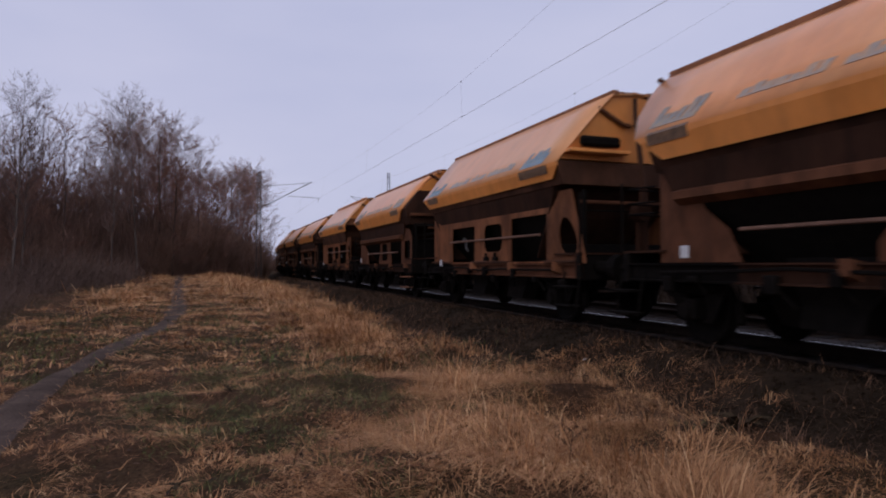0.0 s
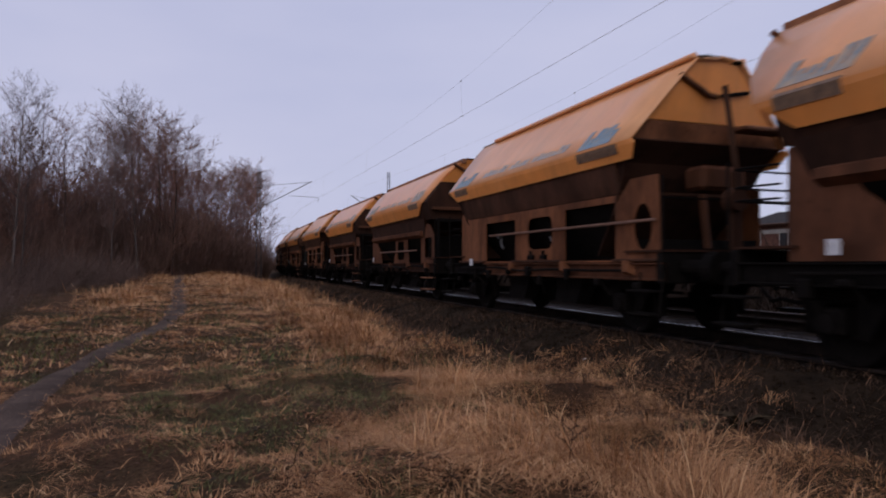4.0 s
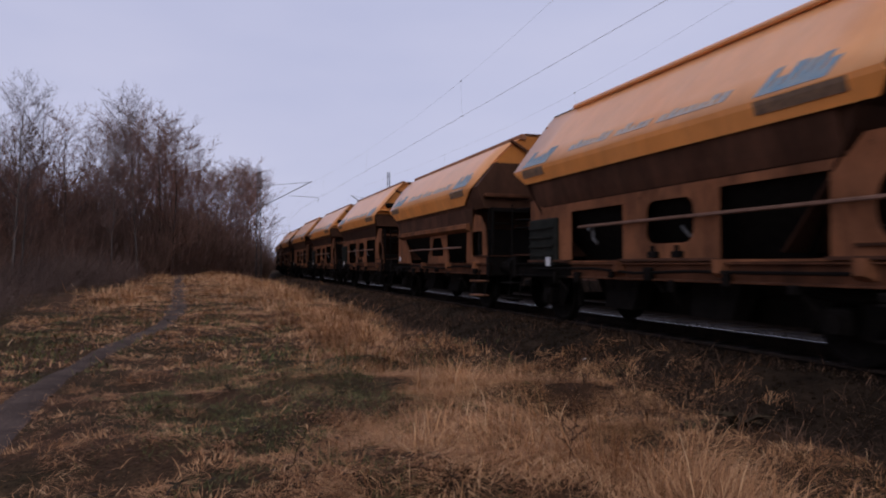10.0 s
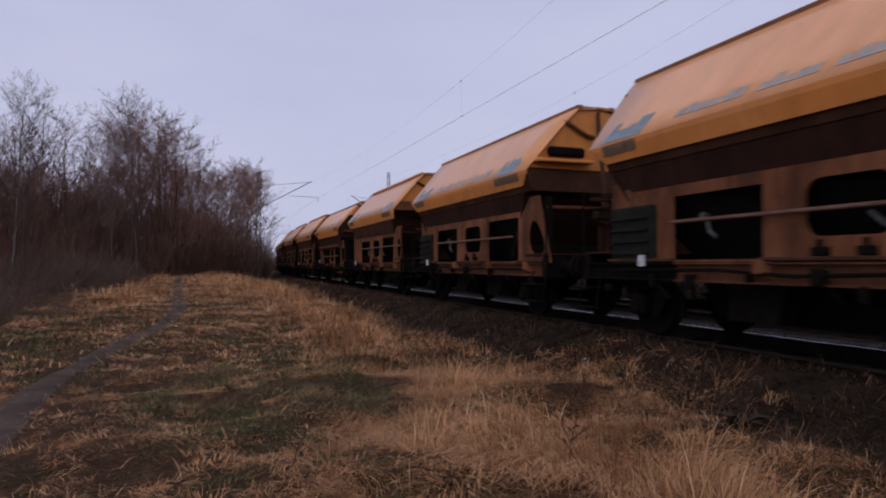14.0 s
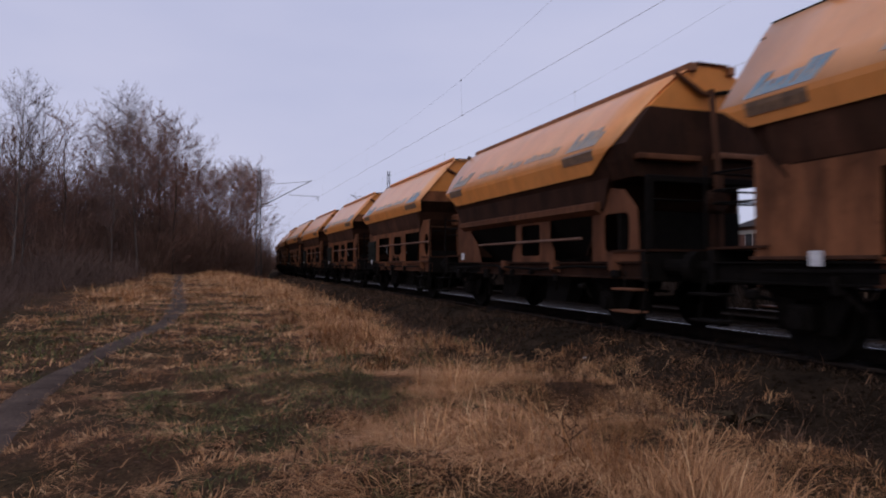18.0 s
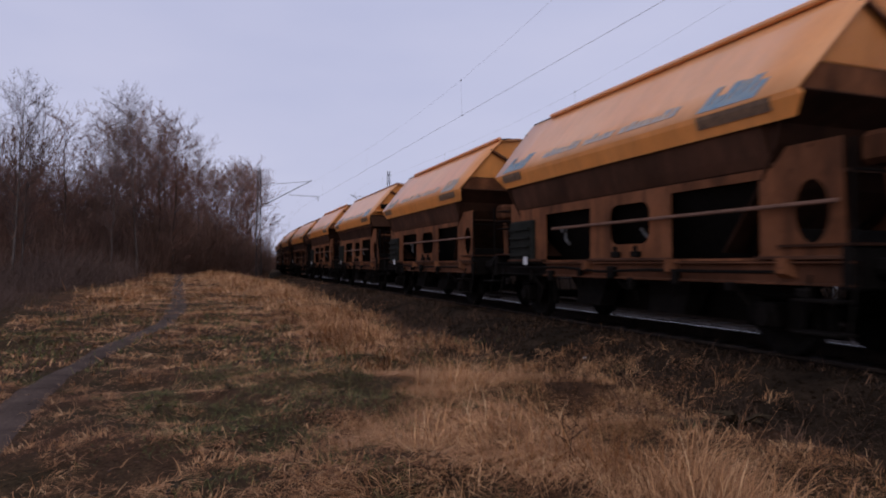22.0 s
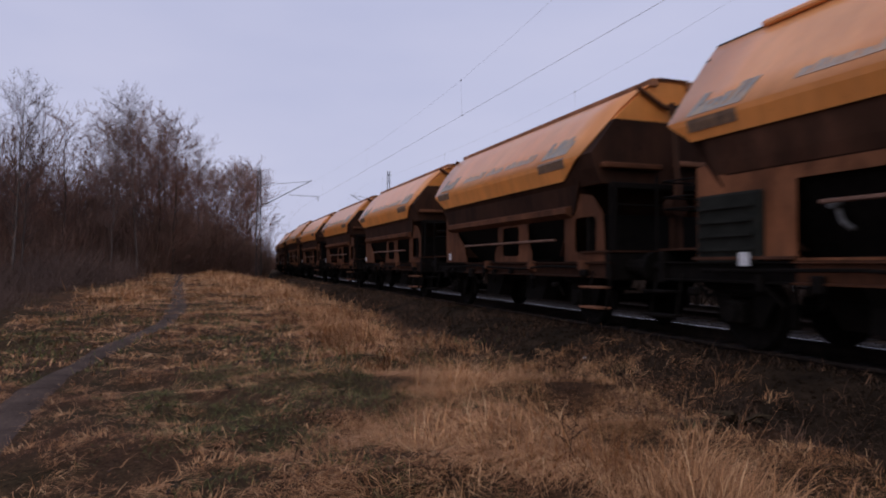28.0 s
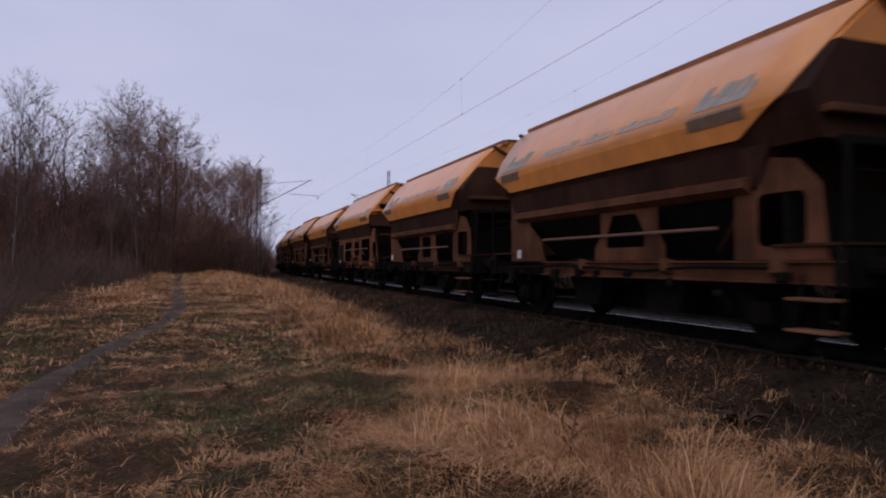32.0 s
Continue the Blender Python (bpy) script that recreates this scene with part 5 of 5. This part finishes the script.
def thicket(name, label, n, seed, place, h0, h1, material, r=0.012, tangle=0.45):
    """Brushwood: many thin forked stems."""
    rs = random.Random(seed)
    segs = []
    for _ in range(n):
        x, y = place(rs)
        p = Vector((x, y, float(ground_z(x, y)) - 0.05))
        h = h0 + (h1 - h0) * rs.random() ** 1.8 * (0.35 + 1.1 * float(field(x, y, 1.6, 55)))
        d = Vector((rs.uniform(-tangle, tangle), rs.uniform(-tangle, tangle), 1)).normalized()
        a = p + d * h * 0.45
        b = a + (d + Vector((rs.uniform(-0.4, 0.4), rs.uniform(-0.4, 0.4), 0.1))).normalized() * h * 0.5
        segs += [(p, a, r * 1.5, r), (a, b, r, r * 0.5)]
        for _ in range(3):
            q = p.lerp(a, rs.uniform(0.3, 1.0)) if rs.random() < 0.5 else a.lerp(b, rs.uniform(0, 0.8))
            e = q + Vector((rs.uniform(-1, 1), rs.uniform(-1, 1), rs.uniform(0.2, 1.1))).normalized() * h * rs.uniform(0.15, 0.35)
            segs.append((q, e, r * 0.8, r * 0.4))
    v, f = tubes(segs, 3)
    return tagged(arrays(name, v, f, material), label, "brushwood", kind="stuff")


def wood_edge(rs):
    u = rs.random()
    x = -20 + 24.5 * u + rs.uniform(-2.2, 0.6)
    y = 31.5 + 13 * u + 30 * u ** 4 + rs.uniform(0, 6)
    return x, y


def track_edge(rs):
    s = rs.uniform(52, 150)
    return beside(s, -3.6 - rs.random() ** 0.7 * 7)[:2]


def deep_wood(rs):
    u = rs.random()
    u = u ** 1.4
    x = -24 + 27 * u + rs.uniform(-3, 0.5)
    y = 40 + 13 * u + 26 * u ** 3 + rs.uniform(0, 9)
    return x, y


def brambles(rs):
    u = rs.random()
    return -17 + 12.5 * u + rs.uniform(-1.5, 1.5), 25.5 + 6.5 * u + rs.random() ** 0.6 * 8


def near_brambles(rs):
    y = 15 + 17 * rs.random()
    return -5.0 - 0.02 * (y - 17) - rs.random() ** 0.7 * (3.5 + 0.35 * (y - 15)), y


def track_bushes(rs):
    u = rs.random()
    return -3.5 + 7.6 * u + rs.uniform(-0.8, 0.8), 44.5 + 17 * u ** 1.4 + rs.uniform(0, 6)


def sapling_place(rs):
    u = rs.random()
    return -25 + 20 * u + rs.uniform(-1, 1), 38.5 + 6 * u + rs.uniform(0, 10)


thicket("brushwood", "tall brown sapling growth in the wood", 1900, 37, sapling_place, 4.0, 11.5, M_SAPLING, 0.024)
thicket("brushwood", "low brown brambles beside the meadow", 5200, 35, near_brambles, 0.15, 1.4, M_UNDERWOOD, 0.006, 1.1)
thicket("brushwood", "low brown brambles before the wood", 6500, 34, brambles, 0.25, 2.3, M_UNDERWOOD, 0.010, 1.0)
thicket("brushwood", "dense dark brown bushes between wood and railway", 7000, 36, track_bushes, 1.2, 5.2, M_BRAMBLE, 0.016, 0.8)
thicket("brushwood", "dark brown tangled undergrowth at the wood's edge", 6500, 31, wood_edge, 0.8, 4.6, M_BRAMBLE, 0.016, 0.8)
thicket("brushwood", "dense dark undergrowth inside the wood", 9000, 33, deep_wood, 2.0, 7.5, M_UNDERWOOD, 0.028)
thicket("brushwood", "tangled leafless scrub along the bending track", 3200, 32, track_edge, 1.2, 4.4, M_BRUSH, 0.025)


# ---- beyond the tracks ----
def hedge_place(rs):
    s = rs.uniform(-8, 70)
    return beside(s, TRACK_GAP + 4.2 + rs.random() * 5.5)[:2]


thicket("brushwood", "dark scrub beyond the second track", 6000, 41, hedge_place, 0.5, 2.7, M_HEDGE, 0.022, 0.8)
M_BRICK = plain("brown_brick", (0.10, 0.05, 0.04), (0.15, 0.075, 0.055), 3, 0.85)
M_TILE = plain("dark_roof_tile", (0.035, 0.03, 0.03), (0.055, 0.048, 0.045), 3, 0.8)
M_CREAM = plain("cream_plaster", (0.36, 0.33, 0.30), (0.46, 0.43, 0.39), 3, 0.8)
M_GLASS = plain("dark_pane", (0.02, 0.022, 0.026), (0.035, 0.037, 0.04), 2, 0.12)


def house(x, y, length, depth, eaves, ridge_h, label):
    """A long low house, its front towards the railway."""
    root = thing("house", label, "house")
    root.location = (x, y, -0.05)
    for name, lo, hi in (("front_wall", (0, 0, 0), (0.3, length, eaves)), ("back_wall", (depth - 0.3, 0, 0), (depth, length, eaves)),
                         ("side_wall", (0.3, 0, 0), (depth - 0.3, 0.3, eaves)), ("side_wall", (0.3, length - 0.3, 0), (depth - 0.3, length, eaves))):
        bm = bmesh.new()
        box(bm, lo, hi)
        part(name, bm, M_BRICK, root)
    bm = bmesh.new()
    loft(bm, [[(-0.5, yy, eaves), (depth / 2, yy, ridge_h), (depth + 0.5, yy, eaves), (depth / 2, yy, eaves - 0.02)] for yy in (-0.4, length + 0.4)], close=True, caps=True)
    bmesh.ops.recalc_face_normals(bm, faces=bm.faces)
    part("roof", bm, M_TILE, root)
    bm = bmesh.new()
    box(bm, (-0.05, 0, eaves - 0.55), (-0.01, length, eaves - 0.25))
    part("fascia", bm, M_CREAM, root, "cream painted band under the eaves")
    n = int(length / 3)
    for k in range(n):
        yc = (k + 0.5) * length / n
        for z0 in (0.6, eaves - 1.75):
            bm = bmesh.new()
            box(bm, (-0.06, yc - 0.75, z0 - 0.06), (-0.01, yc + 0.75, z0 + 1.3))
            win = part("window", bm, M_CREAM, root)
            for d in (-0.36, 0.36):
                bm = bmesh.new()
                box(bm, (-0.075, yc + d - 0.31, z0 + 0.02), (-0.062, yc + d + 0.31, z0 + 1.22))
                part("pane", bm, M_GLASS, win)
    return root


house(38.0, 17.0, 22.0, 9.0, 4.3, 5.7, "brown brick house with a dark roof and cream window frames")


def street_lamp(x, y, h, arm, label):
    root = thing("street_lamp", label, "street lamp", "street lamps beyond the tracks")
    root.location = (x, y, float(ground_z(x, y)))
    bm = bmesh.new()
    rod(bm, (0, 0, -0.2), (0, 0, h), 0.07, 8, 0.045)
    part("pole", bm, M_GALV, root)
    bm = bmesh.new()
    rod(bm, (0, 0, h), (arm[0], arm[1], h + 0.55), 0.03, 6)
    part("bracket", bm, M_GALV, root)
    bm = bmesh.new()
    d = Vector((arm[0], arm[1], 0)).normalized()
    a, b = Vector((arm[0], arm[1], h + 0.55)), Vector((arm[0], arm[1], h + 0.6)) + d * 0.7
    rod(bm, a, b, 0.07, 8, 0.1)
    part("lamp_head", bm, M_GALV, root)
    return root


street_lamp(17.9, 16.0, 4.7, (1.55, -0.56), "grey street lamp with a slanted bracket, unlit")


def glow(name, colour, strength):
    m, nt, bsdf = nodes_of(name)
    bsdf.inputs["Base Color"].default_value = (*colour, 1)
    bsdf.inputs["Emission Color"].default_value = (*colour, 1)
    bsdf.inputs["Emission Strength"].default_value = strength
    return m


M_SODIUM = glow("sodium_lamp", (1.0, 0.55, 0.06), 12.0)
lantern = thing("lamp_post", "small lit sodium lantern on a post far beyond the tracks", "street lamp")
lantern.location = (30.5, 31.5, 0)
bm = bmesh.new()
rod(bm, (0, 0, -0.2), (0, 0, 3.9), 0.05, 8)
part("pole", bm, M_GALV, lantern)
bm = bmesh.new()
bmesh.ops.create_uvsphere(bm, u_segments=10, v_segments=6, radius=0.13, matrix=Matrix.Translation((0, 0, 4.05)))
part("bulb", bm, M_SODIUM, lantern, "glowing sodium bulb")
bm = bmesh.new()
rod(bm, (0, 0, 4.2), (0, 0, 4.32), 0.22, 10, 0.05)
part("hood", bm, M_GALV, lantern)

pole = thing("post", "plain dark post beyond the second track", "post")
pole.location = (17.1, 13.85, 0)
bm = bmesh.new()
rod(bm, (0, 0, -0.3), (0, 0, 4.3), 0.07, 8)
part("shaft", bm, M_GALV, pole)
for x, y, h in ((33.0, 14.0, 6.0), (36.0, 24.0, 6.5), (30.0, 40.0, 6.0), (27.0, 55.0, 7.0), (24.0, 30.0, 4.5), (34.0, 9.0, 6.5), (31.0, 5.0, 6.0)):
    plant(rt.choice((2, 3, 4)), x, y, h, rt.uniform(0, 360), used)


# ---- single plants in the meadow ----
M_STALK = plain("dead_stalk", (0.035, 0.020, 0.015), (0.07, 0.04, 0.028), 8, 0.9)
M_LEAF = plain("withered_leaf", (0.030, 0.022, 0.014), (0.06, 0.042, 0.025), 8, 0.85)


def dead_weed(x, y, h, bend, seed, label):
    """A dry stalk with side shoots and seed heads."""
    rs = random.Random(seed)
    root = thing("dead_weed", label, "weed", "dead weeds in the meadow")
    root.location = (x, y, float(ground_z(x, y)))
    pts = [Vector((bend[0] * u * u, bend[1] * u * u, h * u * (1 - 0.25 * u * abs(bend[0] + bend[1])))) for u in [k / 6 for k in range(7)]]
    bm = bmesh.new()
    for k in range(6):
        rod(bm, pts[k], pts[k + 1], 0.0036 * (1 - k / 9), 5)
    part("stalk", bm, M_STALK, root)
    for k in range(2, 7):
        bm = bmesh.new()
        a = rs.uniform(0, 6.28)
        tip = pts[k] + Vector((math.cos(a) * 0.09, math.sin(a) * 0.09, 0.08)) * (1.3 - k / 9)
        rod(bm, pts[k], tip, 0.0024, 4)
        for _ in range(7):
            bmesh.ops.create_icosphere(bm, subdivisions=1, radius=rs.uniform(0.003, 0.006),
                                       matrix=Matrix.Translation(tip + Vector((rs.uniform(-1, 1), rs.uniform(-1, 1), rs.uniform(-1, 1))) * 0.018))
        part("seed_head", bm, M_STALK, root)
    return root


for n, (x, y, h, bx, by) in enumerate(((2.35, 3.95, 0.34, 0.10, 0.05), (2.42, 4.02, 0.30, -0.06, 0.1), (2.0, 8.75, 0.55, 0.05, 0.0), (2.3, 8.9, 0.62, 0.08, 0.04), (2.65, 8.6, 0.5, -0.05, 0.0),
                                       (2.1, 9.3, 0.5, 0.1, 0.0), (0.55, 4.6, 0.32, 0.2, 0.1), (3.0, 10.4, 0.6, 0.0, 0.1), (1.6, 13.5, 0.5, 0.1, 0.1))):
    dead_weed(x, y, h, (bx, by), 300 + n, "dry brown dock stalk with seed heads in the grass")


def leaf_clump(x, y, r, n, seed):
    """A low rosette of withered leaves."""
    rs = random.Random(seed)
    root = thing("withered_clump", "low dark clump of withered leaves in the grass", "plant", "withered clumps")
    root.location = (x, y, float(ground_z(x, y)) + 0.01)
    for _ in range(n):
        bm = bmesh.new()
        a, l, w = rs.uniform(0, 6.28), r * rs.uniform(0.5, 1.2), r * rs.uniform(0.12, 0.25)
        lift = rs.uniform(0.2, 0.9)
        d, sd = Vector((math.cos(a), math.sin(a), 0)), Vector((-math.sin(a), math.cos(a), 0))
        p0, p1, p2 = Vector((0, 0, 0.02)), d * l * 0.5 + Vector((0, 0, l * 0.5 * lift)), d * l + Vector((0, 0, l * (lift - 0.45)))
        loft(bm, [[p0 - sd * w * 0.2, p0, p0 + sd * w * 0.2], [p1 - sd * w, p1 - Vector((0, 0, w * 0.4)), p1 + sd * w], [p2 - sd * w * 0.15, p2, p2 + sd * w * 0.15]])
        solid(bm, 0.002)
        part("leaf", bm, M_LEAF, root)


for n, (x, y, r, c) in enumerate(((4.5, 4.6, 0.26, 16), (4.0, 4.4, 0.15, 9), (3.05, 4.9, 0.16, 10), (0.35, 5.6, 0.10, 8), (2.0, 5.1, 0.13, 9), (4.9, 5.1, 0.18, 10), (1.1, 3.7, 0.1, 7),
                                  (-0.2, 4.4, 0.1, 7), (1.35, 7.2, 0.12, 8), (0.2, 8.0, 0.12, 8), (2.9, 3.6, 0.12, 8))):
    leaf_clump(x, y, r, c, 400 + n)
bm = bmesh.new()
bmesh.ops.create_icosphere(bm, subdivisions=2, radius=0.03, matrix=Matrix.Translation((5.05, 8.05, 0.14)) @ Matrix.Diagonal((1.3, 0.8, 0.6, 1)))
tagged(part("litter_scrap", bm, M_WHITE, None), "small white scrap of litter on the track shoulder", "litter")

motions()
